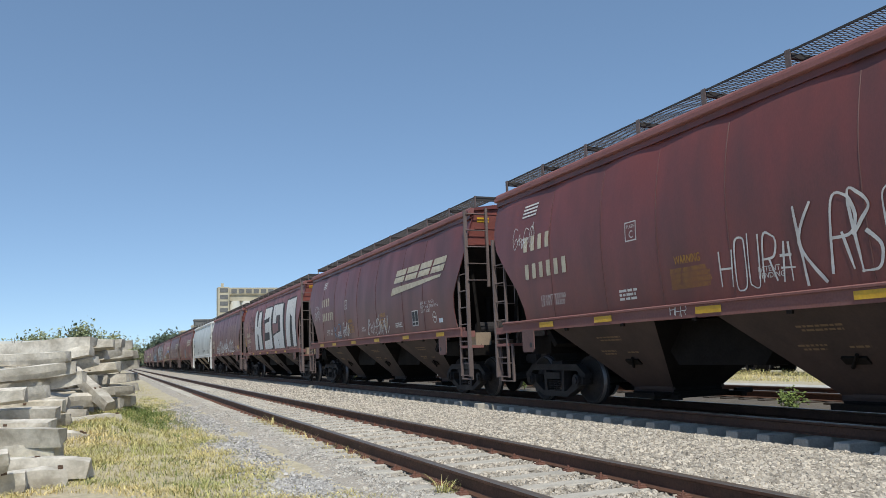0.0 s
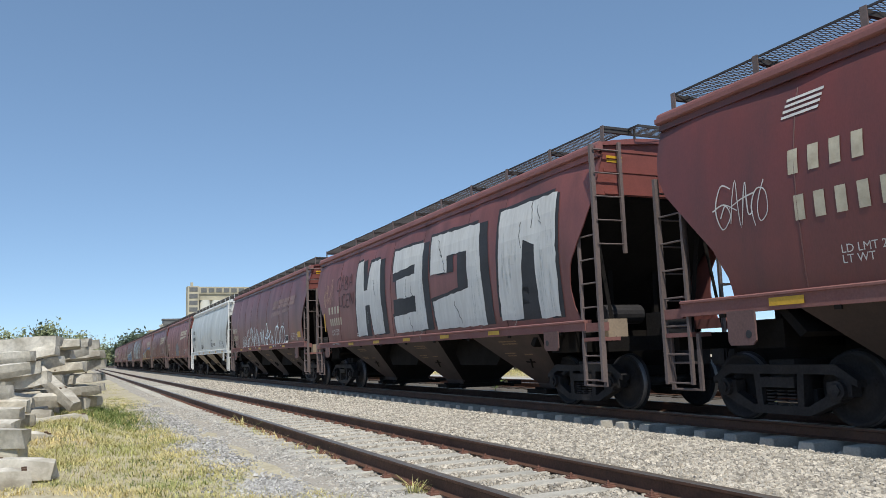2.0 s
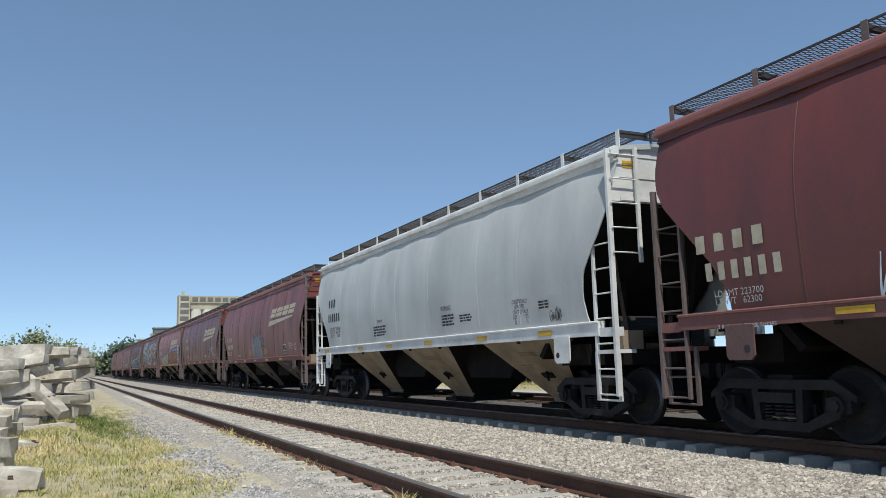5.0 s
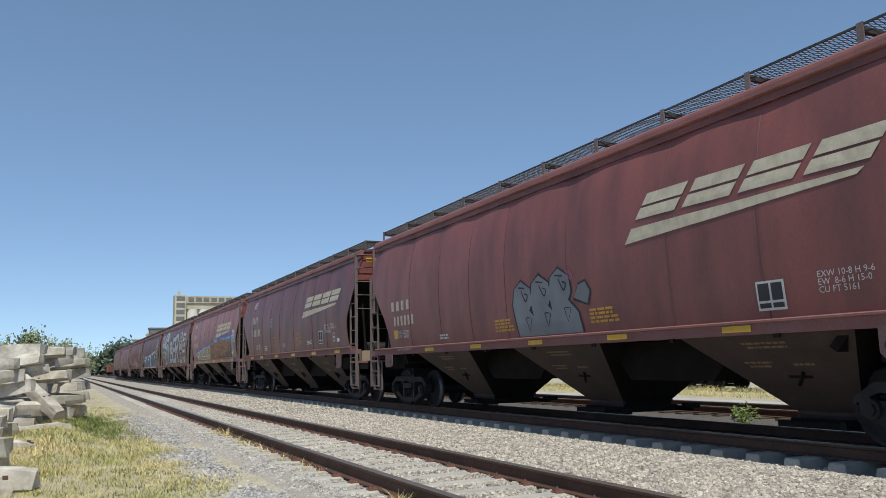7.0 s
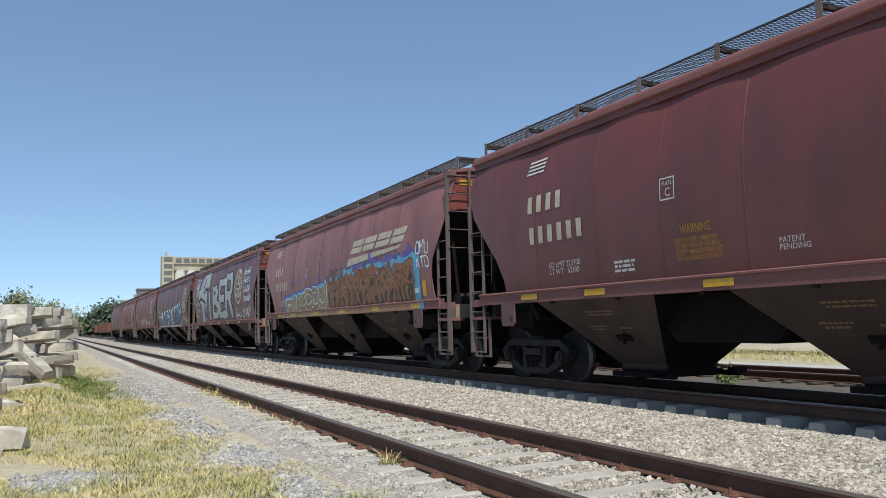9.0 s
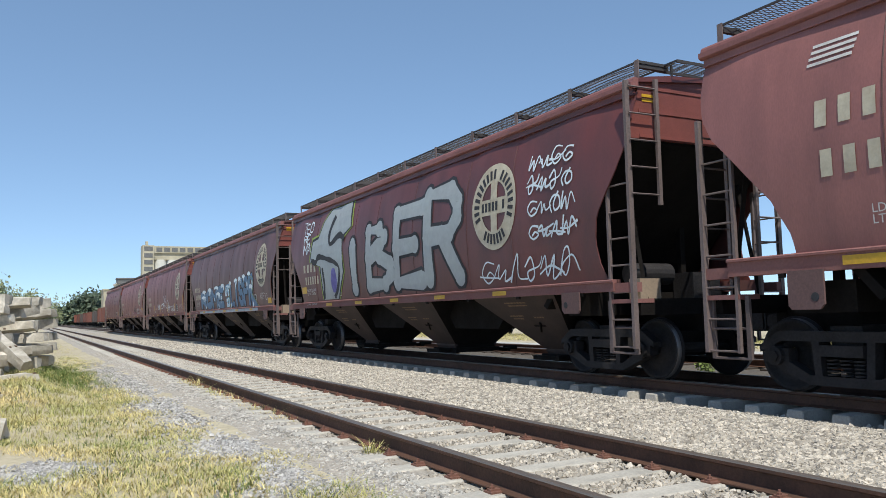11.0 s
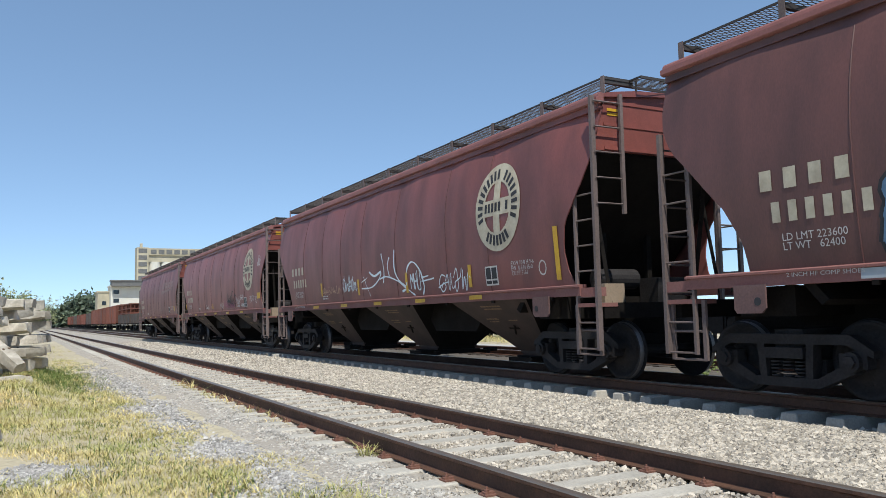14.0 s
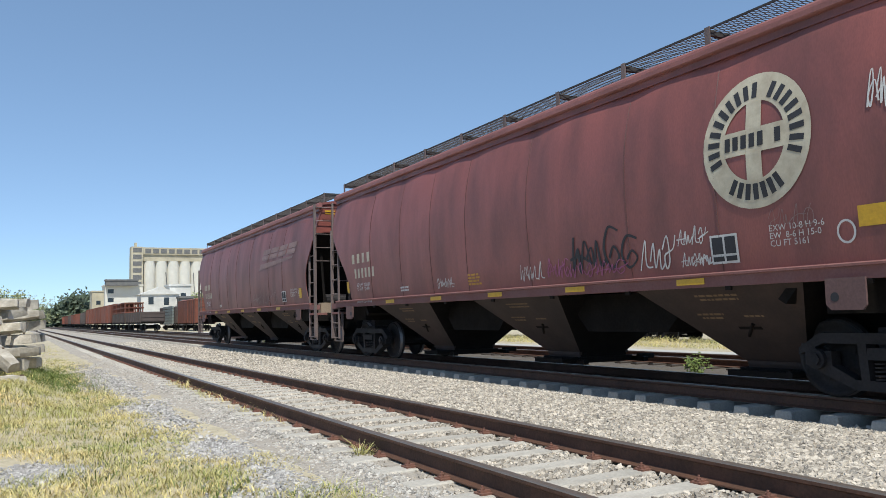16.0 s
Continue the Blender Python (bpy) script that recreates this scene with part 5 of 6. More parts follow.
scrawl(L, 0.9, 1.6, 1.62, 1.9, 4, 0.02, "chalk", 87)
scrawl(L, -2.2, -1.5, 1.62, 1.85, 4, 0.02, "chalk", 88)
scrawl(L, 6.1, 6.7, 1.95, 2.2, 4, 0.012, "faint", 89)
scrawl(L, 7.4, 7.75, 3.05, 3.5, 3, 0.02, "chalk", 90)
panel(L, 7.2, 7.62, 1.88, 2.10)
bars(L, -0.9, -0.4, 1.62, 1.86, 4, M["amber"], 91)
panel(L, -7.25, -7.1, 1.7, 2.0)
long_stencils(M_, "LD LMT 223600\nLT WT   62400")
slanted_emblem(M_, 2.6, M["faint"])
scrawl(M_, 1.6, 4.6, 1.6, 2.1, 7, 0.04, "faint", 95)
panel(M_, 7.0, 7.25, 1.7, 2.0)


# ---- the pile of old concrete sleepers ----


def old_tie_mesh(seed, length=2.7):
    """A worn concrete sleeper along x with a dished middle, chipped ends and rail seats with bolt holes."""
    rng = random.Random(seed)
    bm = bmesh.new()
    n = 8
    rings = []
    for i in range(n + 1):
        u = i / n
        x = (u - 0.5) * length
        w = 0.148 - 0.02 * math.sin(math.pi * u) + rng.uniform(-0.006, 0.006)
        h = 0.235 - 0.04 * math.exp(-((u - 0.5) / 0.16) ** 2) + rng.uniform(-0.006, 0.006)
        if i in (0, n):
            w, h, x = w - 0.025, h - 0.03, x + rng.uniform(-0.03, 0.03)
        rings.append([bm.verts.new((x + rng.uniform(-0.03, 0.03), y + rng.uniform(-0.010, 0.010), z + rng.uniform(-0.010, 0.010))) for y, z in
                      ((-w, 0), (-w * 0.87, h * 0.6), (-w * 0.68, h), (w * 0.68, h), (w * 0.87, h * 0.6), (w, 0))])
    for a, b in zip(rings, rings[1:]):
        for k in range(6):
            bm.faces.new((a[k], a[(k + 1) % 6], b[(k + 1) % 6], b[k]))
    bm.faces.new(rings[0])
    bm.faces.new(rings[-1][::-1])
    bmesh.ops.recalc_face_normals(bm, faces=bm.faces[:])
    for x in (-0.72, 0.72):
        for y in (-0.05, 0.06):
            box(bm, x - 0.028, x + 0.028, y - 0.016, y + 0.016, 0.20, 0.239, slot=1)
    return mesh_of(bm, "old_sleeper", [M["pale_concrete"], M["rust_hole"]])


M["pale_concrete"] = material("sun_bleached_concrete", (0.66, 0.61, 0.53), 0.92, vary=0.14, grain=18, patch=2.6, bump=0.3,
                              second=(0.36, 0.32, 0.26), amount=0.9, random_tint=0.26)
M["rust_hole"] = material("rusty_bolt_socket", (0.12, 0.07, 0.045), 0.9, vary=0.3, bump=0.2)
OLD = [old_tie_mesh(i) for i in range(4)] + [old_tie_mesh(9, 1.5)]
rng = random.Random(5)


def old_tie(x_end, y, z, yaw=0.0, tilt=0.0, roll=0.0, mesh=None):
    """x_end is where the right end of the sleeper lies."""
    me = mesh or OLD[rng.randrange(4)]
    half = 0.75 if me is OLD[4] else 1.35
    a = radians(yaw)
    ob = new("concrete_sleeper", me)
    over = tilt < 20 and abs(roll) < 40 and rng.random() < 0.55  # most lie upside down, broad base up
    ob.matrix_basis = pose(x_end - half * math.cos(a), y - half * math.sin(a), z + (0.235 if over else 0), roll + (180 if over else 0), tilt, yaw)
    return tagged(ob, "old weathered concrete sleeper thrown on a pile", "concrete sleeper", "pile of old sleepers")


# rows of the pile: distance, right end, layers, scatter of the ends; the right ends lie nearer than the left
for y, xr, layers, spread in ((11.3, -0.30, 1, 0.15), (12.2, -0.62, 2, 0.2), (13.3, -0.85, 2, 0.25), (14.6, -1.0, 3, 0.28), (16.0, -0.95, 4, 0.28),
                              (17.6, -0.55, 5, 0.22), (19.4, -0.35, 6, 0.2), (20.7, 0.12, 6, 0.16), (22.4, 0.42, 6, 0.14), (24.0, 0.68, 6, 0.12)):
    for k in range(layers):
        yaw, tilt = rng.uniform(-32, -6) if rng.random() < 0.8 else rng.uniform(0, 18), rng.uniform(-3, 2) if k < 2 else rng.uniform(-9, -1)
        z = berm(xr - 1, y) - 0.13 + k * 0.285 + rng.uniform(-0.015, 0.015)
        side = rng.choice((0, 0, 0, 84, -84))
        old_tie(xr + rng.uniform(-spread, spread) - 0.03 * k, y + rng.uniform(-0.1, 0.1), z + (0.12 if side else 0), yaw, tilt, side + rng.uniform(-6, 6))
        if rng.random() < 0.45:
            old_tie(xr + rng.uniform(-0.5, 0.1), y + 0.62 + rng.uniform(-0.1, 0.1), z, yaw + rng.uniform(-8, 8), tilt, rng.uniform(-6, 6))
        if y > 13.5 and k < layers - 1:
            old_tie(xr - 2.3 + rng.uniform(-0.5, 0.5), y + rng.uniform(-0.8, -0.35), z, rng.uniform(-30, 6), rng.uniform(-3, 3), rng.uniform(-8, 8))
old_tie(0.0, 18.0, 0.90, -62, 24, 8)
old_tie(-0.24, 10.7, 0.02, -14, 3, 4)
old_tie(-0.52, 10.4, -0.1, 4, 0, 5, OLD[4])
old_tie(-0.9, 10.1, -0.1, 8, 0, -4, OLD[4])
old_tie(-1.06, 9.9, 0.12, 14, -3, 6, OLD[4])
old_tie(0.12, 17.2, 0.1, 6, 0, 0, OLD[4])
old_tie(-0.45, 14.6, 0.05, 25, 6, 10, OLD[4])
old_tie(-0.2, 18.6, 0.5, -6, 4, 20, OLD[4])

# ---- loose stones and grass ----


def chips(name, n, area, size, mat, label, seed, z_of):
    """Many small broken stones as one mesh; area(rng) gives x, y."""
    g = np.random.RandomState(seed)
    xy = area(g, n)
    base = np.array([(x, y, z) for x in (-1, 1) for y in (-1, 1) for z in (-1, 1)], float) * 0.5
    quads = np.array([(0, 1, 3, 2), (4, 6, 7, 5), (0, 4, 5, 1), (2, 3, 7, 6), (0, 2, 6, 4), (1, 5, 7, 3)])
    v = base[None] * (1 + 0.55 * (g.rand(n, 8, 3) - 0.5)) * (size * (0.6 + 0.9 * g.rand(n, 1, 1))) * (0.6 + 0.7 * g.rand(n, 1, 3))
    q = g.randn(n, 4)
    q /= np.linalg.norm(q, axis=1, keepdims=True)
    w, x, y, z = q.T
    R = np.stack([1 - 2 * (y * y + z * z), 2 * (x * y - z * w), 2 * (x * z + y * w), 2 * (x * y + z * w), 1 - 2 * (x * x + z * z), 2 * (y * z - x * w),
                  2 * (x * z - y * w), 2 * (y * z + x * w), 1 - 2 * (x * x + y * y)], -1).reshape(n, 3, 3)
    v = np.einsum("nij,nkj->nki", R, v)
    v[:, :, 0] += xy[:, 0:1]
    v[:, :, 1] += xy[:, 1:2]
    v[:, :, 2] += (z_of(xy[:, 0]) + size * 0.22 * g.rand(n))[:, None]
    f = (quads[None] + (np.arange(n) * 8)[:, None, None]).reshape(-1, 4)
    me = bpy.data.meshes.new(name)
    me.from_pydata(v.reshape(-1, 3).tolist(), [], f.tolist())
    me.materials.append(mat)
    return tagged(new(name, me), label, "ballast stones", kind="stuff")


def bed_height(x):
    return np.interp(x, [1.9, 2.3, 2.6, 4.9, 5.3, 6.3, 7.2, 7.7, 7.95, 8.5, 10.0, 10.6, 11.2], [-0.16, -0.05, -0.012, -0.012, -0.015, -0.005, 0.0, -0.02, -0.09, -0.09, -0.09, -0.05, -0.06])


def bed_area(x0, x1, y0, y1, power):
    return lambda g, n: np.stack([x0 + (x1 - x0) * g.rand(n), y0 + (y1 - y0) * g.rand(n) ** power], -1)


chips("ballast_stones", 64000, bed_area(5.05, 7.85, 3.0, 22, 1.7), 0.032, M["stone"], "grey broken ballast stones beside the rails", 1, bed_height)
chips("ballast_stones", 13000, bed_area(5.05, 7.85, 22, 55, 1.2), 0.045, M["stone"], "grey broken ballast stones farther along the rails", 2, bed_height)


def between_ties(x0, x1, first, count):
    """Stones lie in the cribs, and only a few on the sleepers."""
    def area(g, n):
        k = (g.rand(n) ** 1.4 * count).astype(int)
        off = 0.13 + 0.35 * g.rand(n)
        off = np.where(g.rand(n) < 0.06, 0.61 * g.rand(n), off)
        return np.stack([x0 + (x1 - x0) * g.rand(n), first + 0.61 * k + off], -1)
    return area


chips("ballast_stones", 15000, between_ties(3.14, 4.5, near_ties[20], 60), 0.025, M["stone"], "small grey stones between the rails", 3, lambda x: bed_height(x) - 0.008)
chips("ballast_stones", 5000, between_ties(4.63, 5.05, near_ties[20], 60), 0.028, M["stone"], "small grey stones at the sleeper ends", 5, bed_height)
chips("ballast_stones", 3000, between_ties(2.2, 3.0, near_ties[20], 60), 0.022, M["stone"], "small stones along the sleeper ends", 4, lambda x: bed_height(x) - 0.012)
chips("ballast_stones", 6000, between_ties(7.9, 10.4, train_ties[21], 60), 0.045, M["stone"], "ballast stones under the train", 6, lambda x: bed_height(x) - 0.01)


def patch_area(spots):
    def area(g, n):
        k = g.randint(len(spots), size=n)
        s = np.array(spots)[k]
        return s[:, :2] + g.randn(n, 2) * s[:, 2:4]
    return area


M["blue_stone"] = material("bluish_gravel", (0.42, 0.40, 0.38), 0.95, vary=0.2, grain=40, patch=4, bump=0.3, island_tint=0.4)
GRAVEL = [(1.85, 12.6, 0.30, 1.3), (1.9, 8.4, 0.22, 0.45), (2.05, 6.6, 0.25, 0.4), (1.95, 17.5, 0.3, 2.4), (1.9, 22.5, 0.3, 2.5), (0.2, 8.3, 0.22, 0.25)]
chips("gravel", 11000, patch_area(GRAVEL), 0.026, M["blue_stone"], "bluish grey gravel spilled on dry grass", 7, lambda x: np.maximum(-0.095 + 0.02 * (x > 1.9), bed_height(x) - 0.03))


def verge_area(g, n):
    """Loose gravel on the verge, in uneven drifts."""
    out = []
    while len(out) < n:
        y = 3.0 + 27.0 * g.rand() ** 1.6
        x = 1.25 + 1.55 * g.rand() ** 0.8
        if noise.noise((x * 1.3, y * 0.55, 2.2)) + 0.45 * noise.noise((x * 4, y * 3, 7.7)) + 0.9 * (x - 2.0) > 0.25 * g.rand():
            out.append((x, y))
    return np.array(out)


M["verge_stone"] = material("dusty_verge_gravel", (0.44, 0.41, 0.37), 0.95, vary=0.2, grain=40, patch=4, bump=0.3, island_tint=0.4)
chips("gravel", 22000, verge_area, 0.021, M["verge_stone"], "dusty grey gravel along the sleeper ends", 8, lambda x: np.maximum(-0.10, bed_height(x) - 0.012))


def blades(name, n, xy, height, mat, label, seed, spread=0.06, per=9):
    g = np.random.RandomState(seed)
    m = n * per
    root = np.repeat(xy, per, axis=0) + g.randn(m, 2) * spread
    a = g.rand(m) * 2 * np.pi
    h = np.repeat(height * (0.5 + g.rand(n)), per) * (0.5 + 0.8 * g.rand(m))
    lean = h * (0.5 + 1.6 * g.rand(m))
    w = 0.0026 + 0.0032 * g.rand(m)
    dx, dy = np.cos(a), np.sin(a)
    z0 = -0.11 + 0.05 * np.clip((root[:, 0] - 1.8) / 0.8, 0, 1) + np.array([berm(p, q) + 0.05 * noise.noise((p * 0.9, q * 0.9, 3.3)) if q < 60 and p < 2 else 0.0 for p, q in root])
    def at(f, s):
        return np.stack([root[:, 0] + dx * lean * f * f - dy * w * s, root[:, 1] + dy * lean * f * f + dx * w * s, z0 + h * (f * 1.2 - 0.2 * f * f)], -1)
    v = np.stack([at(0, -1), at(0, 1), at(0.6, 0.7), at(0.6, -0.7), at(1.0, 0)], 1).reshape(-1, 3)
    b = (np.arange(m) * 5)[:, None]
    quads, tris = (b + np.array([[0, 1, 2, 3]])).tolist(), (b + np.array([[3, 2, 4]])).tolist()
    me = bpy.data.meshes.new(name)
    me.from_pydata(v.tolist(), [], quads + tris)
    me.materials.append(mat)
    return tagged(new(name, me), label, "grass", kind="stuff")


def meadow(n, seed, y0=3.0, y1=34.0, cut=0.0):
    """Places on the dry meadow, thinned by soft patches so that bare soil and gravel show."""
    g = np.random.RandomState(seed)
    out = []
    while len(out) < n:
        y = y0 + (y1 - y0) * g.rand() ** 1.8
        x = -0.55 * y - 2 + g.rand() * (2.35 + 0.55 * y + 2)
        if x < -9 or noise.noise((x * 0.8, y * 0.5, seed * 0.1)) < cut - 0.15 - 0.1 * g.rand():
            continue
        if any(abs(x - s[0]) < 1.2 * s[2] and abs(y - s[1]) < 1.1 * s[3] for s in GRAVEL) and g.rand() < 0.85:
            continue
        edge = 1.55 + 0.55 * noise.noise((y * 0.45, 3.1, 0.4)) + (0.55 if y < 8 else 0.0)
        if x > edge and g.rand() < (x - edge) / 0.5:
            continue
        out.append((x, y))
    return np.array(out)


blades("dry_grass", 30000, meadow(30000, 1, 2.4, 34, -0.24), 0.05, M["straw"], "dry yellow meadow grass beside the track", 11)
blades("dry_grass", 3500, np.random.RandomState(8).rand(3500, 2) * (9.5, 11) + (-7.5, -8.6), 0.055, M["straw"], "dry yellow meadow grass where the onlooker stands", 18)
blades("dry_grass", 5000, meadow(5000, 6, 12, 60), 0.09, M["straw"], "dry yellow grass farther along the track", 16, 0.12)
blades("green_grass", 5200, meadow(5200, 2, cut=0.05), 0.055, M["green"], "patches of fresh green grass", 12)
g7 = np.random.RandomState(4)
blades("green_grass", 500, np.stack([0.75 + g7.randn(500) * 0.35, 21 + g7.randn(500) * 2.5], -1), 0.11, M["green"], "green grass at the foot of the pile", 13)
blades("weed", 14, np.stack([2.93 + g7.randn(14) * 0.03, 7.08 + g7.randn(14) * 0.06], -1), 0.13, M["straw"], "dry weed growing beside the rail", 14, 0.03)
blades("weed", 60, np.stack([2.88 + g7.randn(60) * 0.06, 9.6 + g7.rand(60) * 8], -1), 0.13, M["straw"], "dry weeds along the rail", 15, 0.05)
blades("dry_grass", 3500, np.stack([20.5 + g7.rand(3500) ** 1.5 * 6, 8 + g7.rand(3500) * 60], -1), 0.15, M["straw"], "tall dry grass behind the pale road", 17, 0.2)

# ---- pale road behind the tracks ----
M["pale_road"] = material("pale_dusty_concrete", (0.46, 0.44, 0.40), 0.95, vary=0.14, grain=6, patch=0.5, bump=0.2, second=(0.36, 0.34, 0.30))
tagged(new("road_1", quad_mesh("road_1", [(16.1, -30, -0.13), (20.4, -30, -0.13), (20.4, 110, -0.13), (16.1, 110, -0.13)], [(0, 1, 2, 3)], M["pale_road"])),
       "pale dusty concrete strip behind the tracks", "road", kind="structure")

# ---- trees and shrubs ----


def tree(name, label, x, y, height, spread, mat, seed, leaves=900, low=0.25, leaf=0.22, category="tree"):
    r = random.Random(seed)
    t = thing(name, label, category, pose(x, y, -0.12), "trees along the line")
    bm = bmesh.new()
    rod(bm, (0, 0, -0.2), (0.1, 0, height * 0.45), height * 0.03, 7, height * 0.018)
    tips = []
    for k in range(9):
        a, z0 = r.uniform(0, 6.28), height * r.uniform(0.2, 0.45)
        tip = Vector((math.cos(a) * spread * r.uniform(0.3, 0.85), math.sin(a) * spread * r.uniform(0.3, 0.85), height * r.uniform(low + 0.2, 0.98)))
        mid = Vector((tip.x * 0.4, tip.y * 0.4, z0 + (tip.z - z0) * 0.6))
        rod(bm, (0.05, 0, z0), mid, height * 0.013, 5, height * 0.008)
        rod(bm, mid, tip, height * 0.008, 5, height * 0.003)
        tips += [tip, mid]
    part("trunk", bm, M["bark"], t)
    if leaves:
        vs, fs = [], []
        for k in range(leaves):
            c = r.choice(tips)
            s = spread * 0.34
            p = Vector((c.x + r.gauss(0, s), c.y + r.gauss(0, s), max(height * low, c.z + r.gauss(0, height * 0.09))))
            for q in range(3):
                d = Vector((r.gauss(0, 1), r.gauss(0, 1), r.gauss(0, 1))).normalized()
                e = d.orthogonal().normalized()
                l = leaf * r.uniform(0.6, 1.5)
                o = p + Vector((r.gauss(0, l), r.gauss(0, l), r.gauss(0, l)))
                b = len(vs)
                vs += [o - d * l, o + e * l * 0.6, o + d * l, o - e * l * 0.6]
                fs.append((b, b + 1, b + 2, b + 3))
        part("crown", quad_mesh("crown", vs, fs, mat), None, t)
    return t


M["leaf_rust"] = material("reddish_brown_leaves", (0.16, 0.075, 0.035), 0.7, vary=0.3, grain=3, patch=0.5, bump=0, island_tint=0.5)
LIGHT, DARK = "leafy dull green tree behind the sleeper pile", "dense dark green tree by the far line"
for i, (x, y, h, w, m) in enumerate(((-9.3, 110, 6.3, 2.2, "leaf"), (-7.2, 112, 6.9, 2.3, "leaf"), (-5.0, 114, 7.3, 1.3, "leaf_dark"), (-2.6, 112, 7.2, 1.9, "leaf"),
                                     (-3.6, 118, 6.6, 1.6, "leaf_rust"), (-0.9, 118, 6.2, 1.6, "leaf"), (0.8, 124, 5.6, 1.8, "leaf"), (-12.2, 116, 5.4, 2.0, "leaf"), (3.2, 170, 6.8, 2.6, "leaf"))):
    tree("tree", LIGHT if m != "leaf_rust" else "tree with reddish brown leaves behind the pile", x, y, h * 0.84, w, M[m], 30 + i, 620, 0.2, 0.16)
for i, (x, y) in enumerate(((-11.0, 92), (-9.2, 90), (-13.6, 95), (-6.9, 96))):
    tree("bare_tree", "leafless grey tree with thin branches", x, y, 6.2 - 0.4 * i, 1.8, M["leaf"], 60 + i, 0)
for i, (x, y, h, w) in enumerate(((22.5, 380, 13.5, 5), (26, 392, 15, 5.5), (30, 400, 14.5, 5), (18, 396, 11.5, 4), (35, 410, 13, 5), (14.5, 420, 10, 4), (40, 420, 12, 5))):
    tree("tree", DARK, x, y, h * 0.86, w, M["leaf_dark"], 80 + i, 900, 0.08, 0.75)
tree("tree", "round green tree in front of the silos", 53, 262, 9.5, 4.0, M["leaf"], 99, 700, 0.1, 0.5)
for i, (x, y, h) in enumerate(((12.2, 11.75, 0.5), (12.9, 24.0, 0.6), (12.0, 42.0, 0.8))):
    tree("shrub", "small green weed shrub between the tracks", x, y, h, 0.22 + 0.1 * i, M["green"], 120 + i, 160, 0.05, 0.03, "shrub")

# ---- silos, mill and houses in the distance ----


def silo_works(x, y):
    t = thing("grain_silo", "tall pale concrete grain silos with a top gallery", "silo", pose(x, y, 0))
    for k in range(6):
        bm = bmesh.new()
        rod(bm, (-8.6 + 4.6 * k, 0, 0), (-8.6 + 4.6 * k, 0, 25.6), 2.35, 24)
        for f in bm.faces:
            f.smooth = False
        part("silo_tube", bm, M["silo"], t)
    bm = bmesh.new()
    box(bm, -11.3, 16.5, -2.6, 2.6, 28.2, 31.0)
    box(bm, -11.3, 16.5, -2.0, 2.0, 25.6, 28.2)
    part("gallery", bm, M["ochre"], t)
    for k in range(9):
        bm = bmesh.new()
        box(bm, -10.4 + 3.0 * k, -8.2 + 3.0 * k, -2.72, -2.6, 28.7, 30.4)
        part("gallery_window", bm, M["roof_grey"], t)
    bm = bmesh.new()
    box(bm, -15.6, -11.2, -3, 3, 0, 31.2)
    box(bm, -14.2, -13.2, -0.5, 0.5, 31.2, 33.0)
    part("stair_tower", bm, M["ochre"], t)
    for k in range(11):
        bm = bmesh.new()
        box(bm, -15.0, -11.8, -3.12, -3.0, 2.0 + 2.7 * k, 3.7 + 2.7 * k)
        part("tower_window", bm, M["roof_grey"], t)
    bm = bmesh.new()
    rod(bm, (-1.8, -2.6, 13), (-2.6, -2.8, 21), 0.18, 6)
    part("conveyor_pipe", bm, M["roof_grey"], t)
    bm = bmesh.new()
    rod(bm, (8.6, -2.6, 13), (8.2, -2.8, 21), 0.18, 6)
    part("conveyor_pipe", bm, M["roof_grey"], t)


def block(name, label, x, y, w, d, h, wall, roof=None, windows=(), category="building"):
    """A building: walls, parapet or gable roof, recessed windows given as x, z, width, height."""
    t = thing(name, label, category, pose(x, y, -0.1))
    bm = bmesh.new()
    box(bm, -w / 2, w / 2, -d / 2, d / 2, 0, h)
    part("wall", bm, wall, t)
    bm = bmesh.new()
    if roof == "gable":
        prism(bm, [(-w / 2 - 0.4, h), (w / 2 + 0.4, h), (0, h + w * 0.22)], (-d / 2 - 0.4, d / 2 + 0.4), "y")
        part("roof", bm, wall, t)
    else:
        box(bm, -w / 2 - 0.25, w / 2 + 0.25, -d / 2 - 0.25, d / 2 + 0.25, h, h + 0.5)
        part("roof", bm, M["roof_grey"] if roof == "grey" else wall, t)
    for wx, wz, ww, wh in windows:
        bm = bmesh.new()
        box(bm, wx - ww / 2, wx + ww / 2, -d / 2 - 0.06, -d / 2 + 0.1, wz - wh / 2, wz + wh / 2)
        part("window", bm, M["glass"], t)
    return t


silo_works(54.5, 332)
block("mill", "pale ochre mill building with a flat roof", 34.5, 318, 13, 12, 15, M["silo"], None, [(-4.6, 13 - 3.2 * k, 2.0, 1.5) for k in range(4)])
block("mill", "low pale annex beside the mill", 26.2, 322, 4.5, 10, 13, M["ochre"], None, [(0, 9, 1.5, 1.5)])
block("penthouse", "grey plant room on the mill roof", 33.5, 312, 11, 5, 1.8, M["roof_grey"]).location.z = 14.9
block("house", "white gabled house behind the parked wagons", 33.0, 222, 9.5, 8, 8.6, M["plaster"], "gable", [(-2.3, 7.0, 1.3, 1.9), (1.6, 6.8, 1.3, 2.0)], "house")
block("house", "white house with a raised roof storey", 38.8, 226, 5.5, 8, 11.0, M["plaster"], "flat", [(0.8, 8.4, 1.4, 1.4)], "house")
block("shed", "grey sheet metal shed", 38.6, 214, 3.2, 5, 7.4, M["roof_grey"], "grey", (), "shed")
block("warehouse", "low white warehouse behind the pile", -8.4, 102, 9.0, 6, 3.9, M["plaster"], "flat", (), "warehouse")
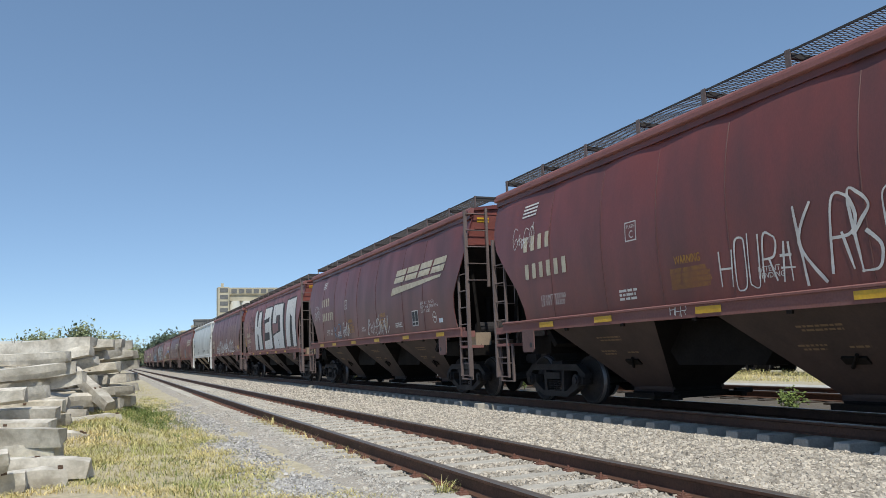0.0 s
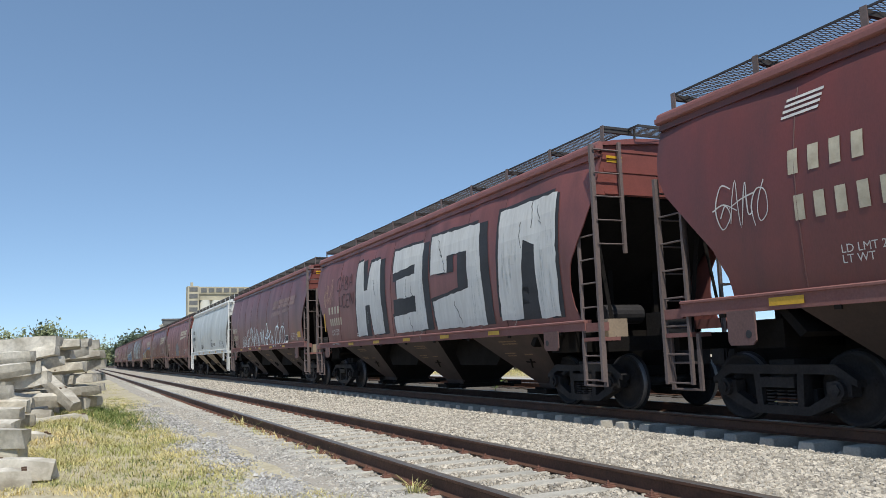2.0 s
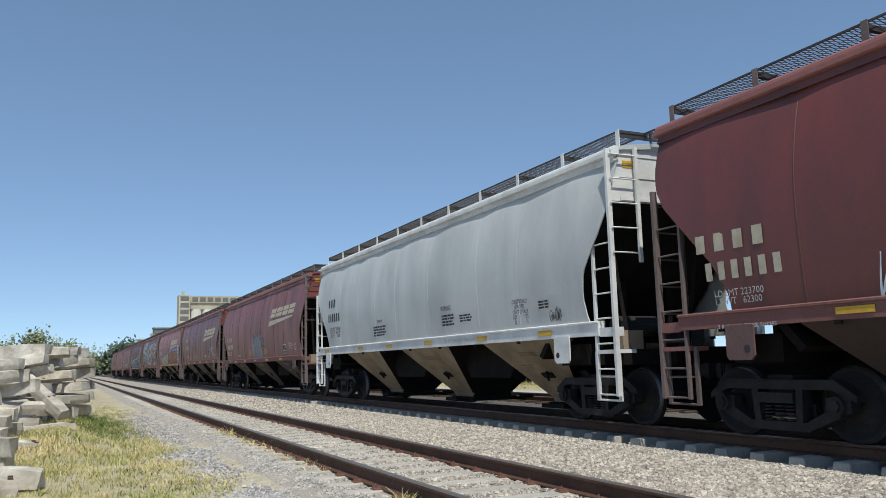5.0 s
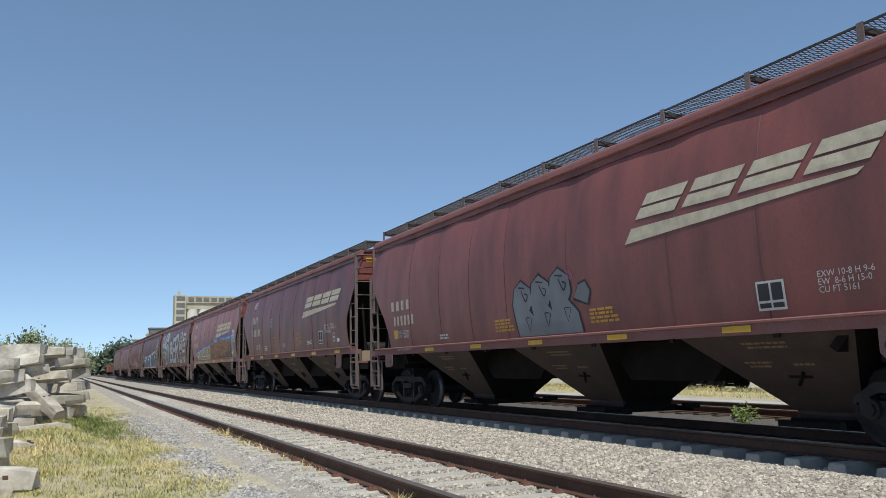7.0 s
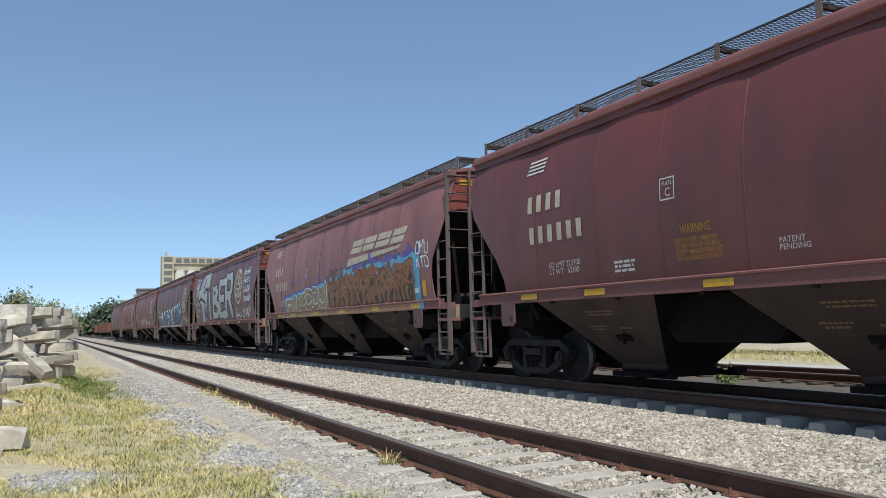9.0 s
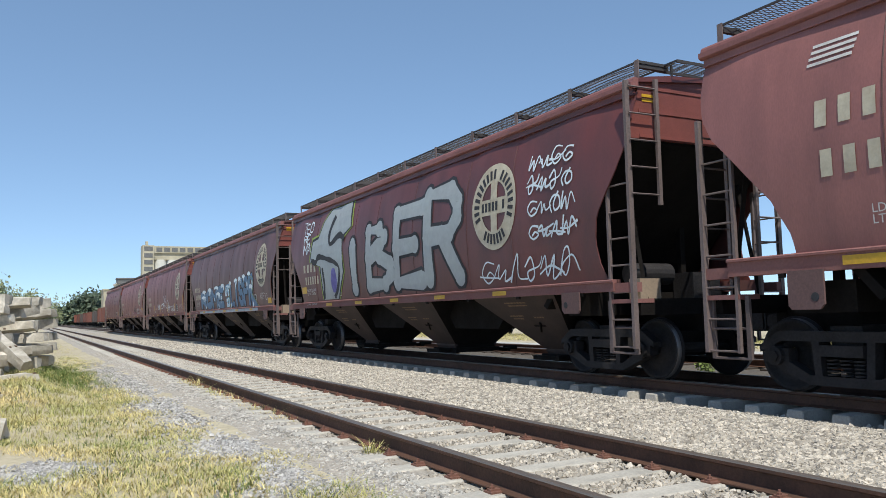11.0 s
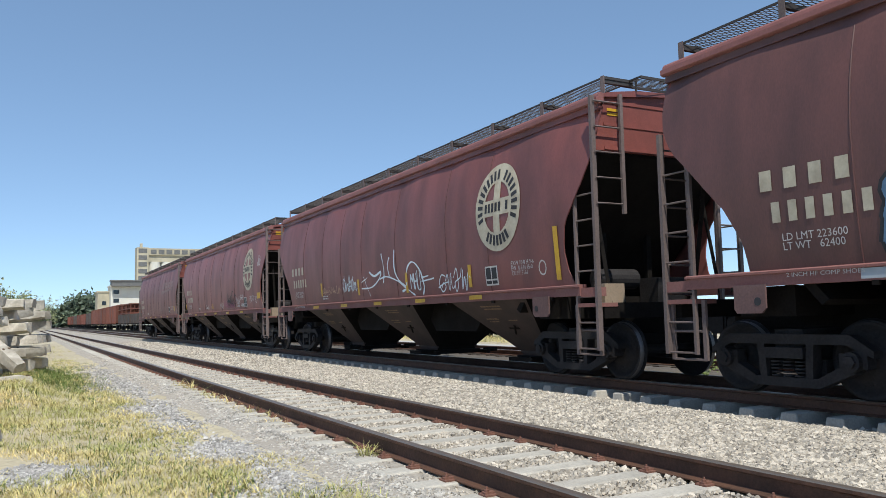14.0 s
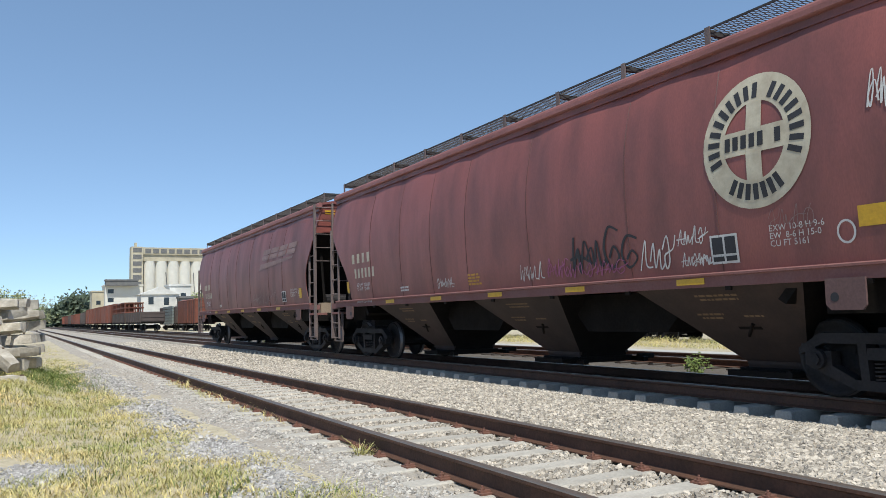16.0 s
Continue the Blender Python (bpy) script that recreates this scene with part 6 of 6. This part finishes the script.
block("warehouse", "low white warehouse with grey roof", -17.5, 104, 7.5, 6, 3.2, M["plaster"], "grey", (), "warehouse")
hv, hf = [], []
for i in range(81):
    a = -60 + 2.0 * i
    hv += [(a * 45, 2600, -5), (a * 45, 2600 + 40, 38 + 26 * noise.noise((i * 0.21, 1.7, 0)) + 6 * noise.noise((i * 0.9, 4.7, 0)))]
    if i:
        hf.append((2 * i - 2, 2 * i, 2 * i + 1, 2 * i - 1))
tagged(new("backdrop", quad_mesh("backdrop", hv, hf, M["hill"])), "low hazy hills on the horizon", "hills", kind="structure")

# ---- parked wagons ----


def wagon(kind, label, x, y, length, mat, height):
    t = thing("freight_wagon", label, "freight wagon", pose(x, y, 0.14 if x == BACK_MID else -0.17 if x < 30 else -0.105), "parked wagons")
    bm = bmesh.new()
    box(bm, -1.4, 1.4, -length / 2, length / 2, 0.95, 1.2)
    part("underframe", bm, M["dark"], t)
    if kind != "flat":
        for s in (-1, 1):
            bm = bmesh.new()
            box(bm, s * 1.4 - 0.04, s * 1.4 + 0.04, -length / 2, length / 2, 1.2, height)
            for k in range(9):
                yy = -length / 2 + length * k / 8
                box(bm, s * 1.45 - 0.05, s * 1.45 + 0.05, yy - 0.07, yy + 0.07, 1.1, height + 0.02)
            part("side_wall", bm, mat, t)
            bm = bmesh.new()
            box(bm, -1.36, 1.36, s * length / 2 - 0.04, s * length / 2 + 0.04, 1.2, height)
            for zz in np.arange(1.3, height, 0.45):
                box(bm, -1.36, 1.36, s * (length / 2 + 0.06) - 0.03, s * (length / 2 + 0.06) + 0.03, zz, zz + 0.14)
            part("end_wall", bm, mat, t)
    if kind == "box":
        bm = bmesh.new()
        prism(bm, [(-1.46, height), (1.46, height), (0.7, height + 0.22), (-0.7, height + 0.22)], (-length / 2 - 0.05, length / 2 + 0.05), "y")
        part("roof", bm, mat, t)
        bm = bmesh.new()
        box(bm, -1.53, -1.46, -1.3, 1.3, 1.25, height - 0.15)
        part("sliding_door", bm, mat, t)
    if kind == "frames":
        for j in range(3):
            for zz in (height + 0.1, height + 0.75, height + 1.45):
                bm = bmesh.new()
                box(bm, -1.35, 1.35, -length / 2 + 1 + 5.6 * j, -length / 2 + 5.4 + 5.6 * j, zz, zz + 0.16)
                part("load_frame", bm, M["wagon_rust"], t)
            for q in (-1.2, 0, 1.2):
                bm = bmesh.new()
                for yy in (1.1, 3.2, 5.3):
                    box(bm, q - 0.08, q + 0.08, -length / 2 + yy + 5.6 * j - 0.08, -length / 2 + yy + 5.6 * j + 0.08, height - 0.6, height + 1.6)
                part("load_post", bm, M["wagon_rust"], t)
    for e in (-1, 1):
        truck = part("bogie", BOGIE, None, t, "", pose(0, e * (length / 2 - 2.2), 0))
        for d in (-0.89, 0.89):
            part("wheelset", WHEELSET, None, truck, "", pose(0, d, 0.457))
    return t


wagon("gondola", "dark grey gondola wagon on a siding", BACK_MID, 112, 15.5, M["wagon_grey"], 2.45)
wagon("frames", "grey gondola loaded with rusty red steel frames", BACK_MID, 129, 15.5, M["wagon_grey"], 2.45)
for i, y in enumerate((149, 167, 185)):
    wagon("box", "rust red boxcar standing on the siding", BACK_MID, y, 16.5, M["wagon_rust"], 4.1)
for i, y in enumerate((204, 222, 240, 258, 276, 294)):
    wagon("gondola" if i % 2 else "box", "weathered rust brown wagon far down the siding", BACK_MID, y, 16.0, M["wagon_rust"] if i % 3 else M["wagon_grey"], 3.6)
M["bundle"] = material("grey_green_bundles", (0.20, 0.23, 0.22), 0.8, vary=0.2, grain=2, bump=0.1)
wagon("box", "rusty slatted wagon standing in the yard", 24.0, 124, 13.5, M["wagon_rust"], 4.6)
w2 = wagon("gondola", "brown yard wagon with stacked grey bundles", 24.0, 141, 16.0, M["wagon_grey"], 3.9)
for k in range(6):
    bm = bmesh.new()
    box(bm, -1.75, -1.48, -6.5, 2.5, 1.1 + 0.5 * k, 1.5 + 0.5 * k)
    part("bundle", bm, M["bundle"], w2)
for i, y in enumerate((22, 39, 56, 73)):
    wagon("flat", "dark flat wagon standing in dry grass", 27.0, y, 15.5, M["wagon_grey"], 1.3)


# ---- what moves ----


def motions():
    rows = [2.0 * k for k in range(9)]
    for k, c in enumerate(cars):
        walk(c, [(t, pose(TRAIN_MID, car_y(k, t), TRAIN_TOP)) for t in rows])
    # the wheels roll: one wheelset of each place in the bogie is keyed, the others take the same turning
    turn = math.degrees(SPEED / FPS / 0.457)
    firsts = {}
    for c in cars:
        for o in c.children_recursive:
            if not o.name.startswith("wheelset"):
                continue
            d = 1 if o.location.y > 0 else -1
            if d not in firsts:
                walk(o, [(f / FPS, pose(0, d * 0.89, 0.457, (turn * f) % 360)) for f in range(481)])
                firsts[d] = o.animation_data
            else:
                o.rotation_mode = "QUATERNION"
                keys = o.animation_data_create()
                keys.action = firsts[d].action
                keys.action_slot = firsts[d].action_slot


motions()
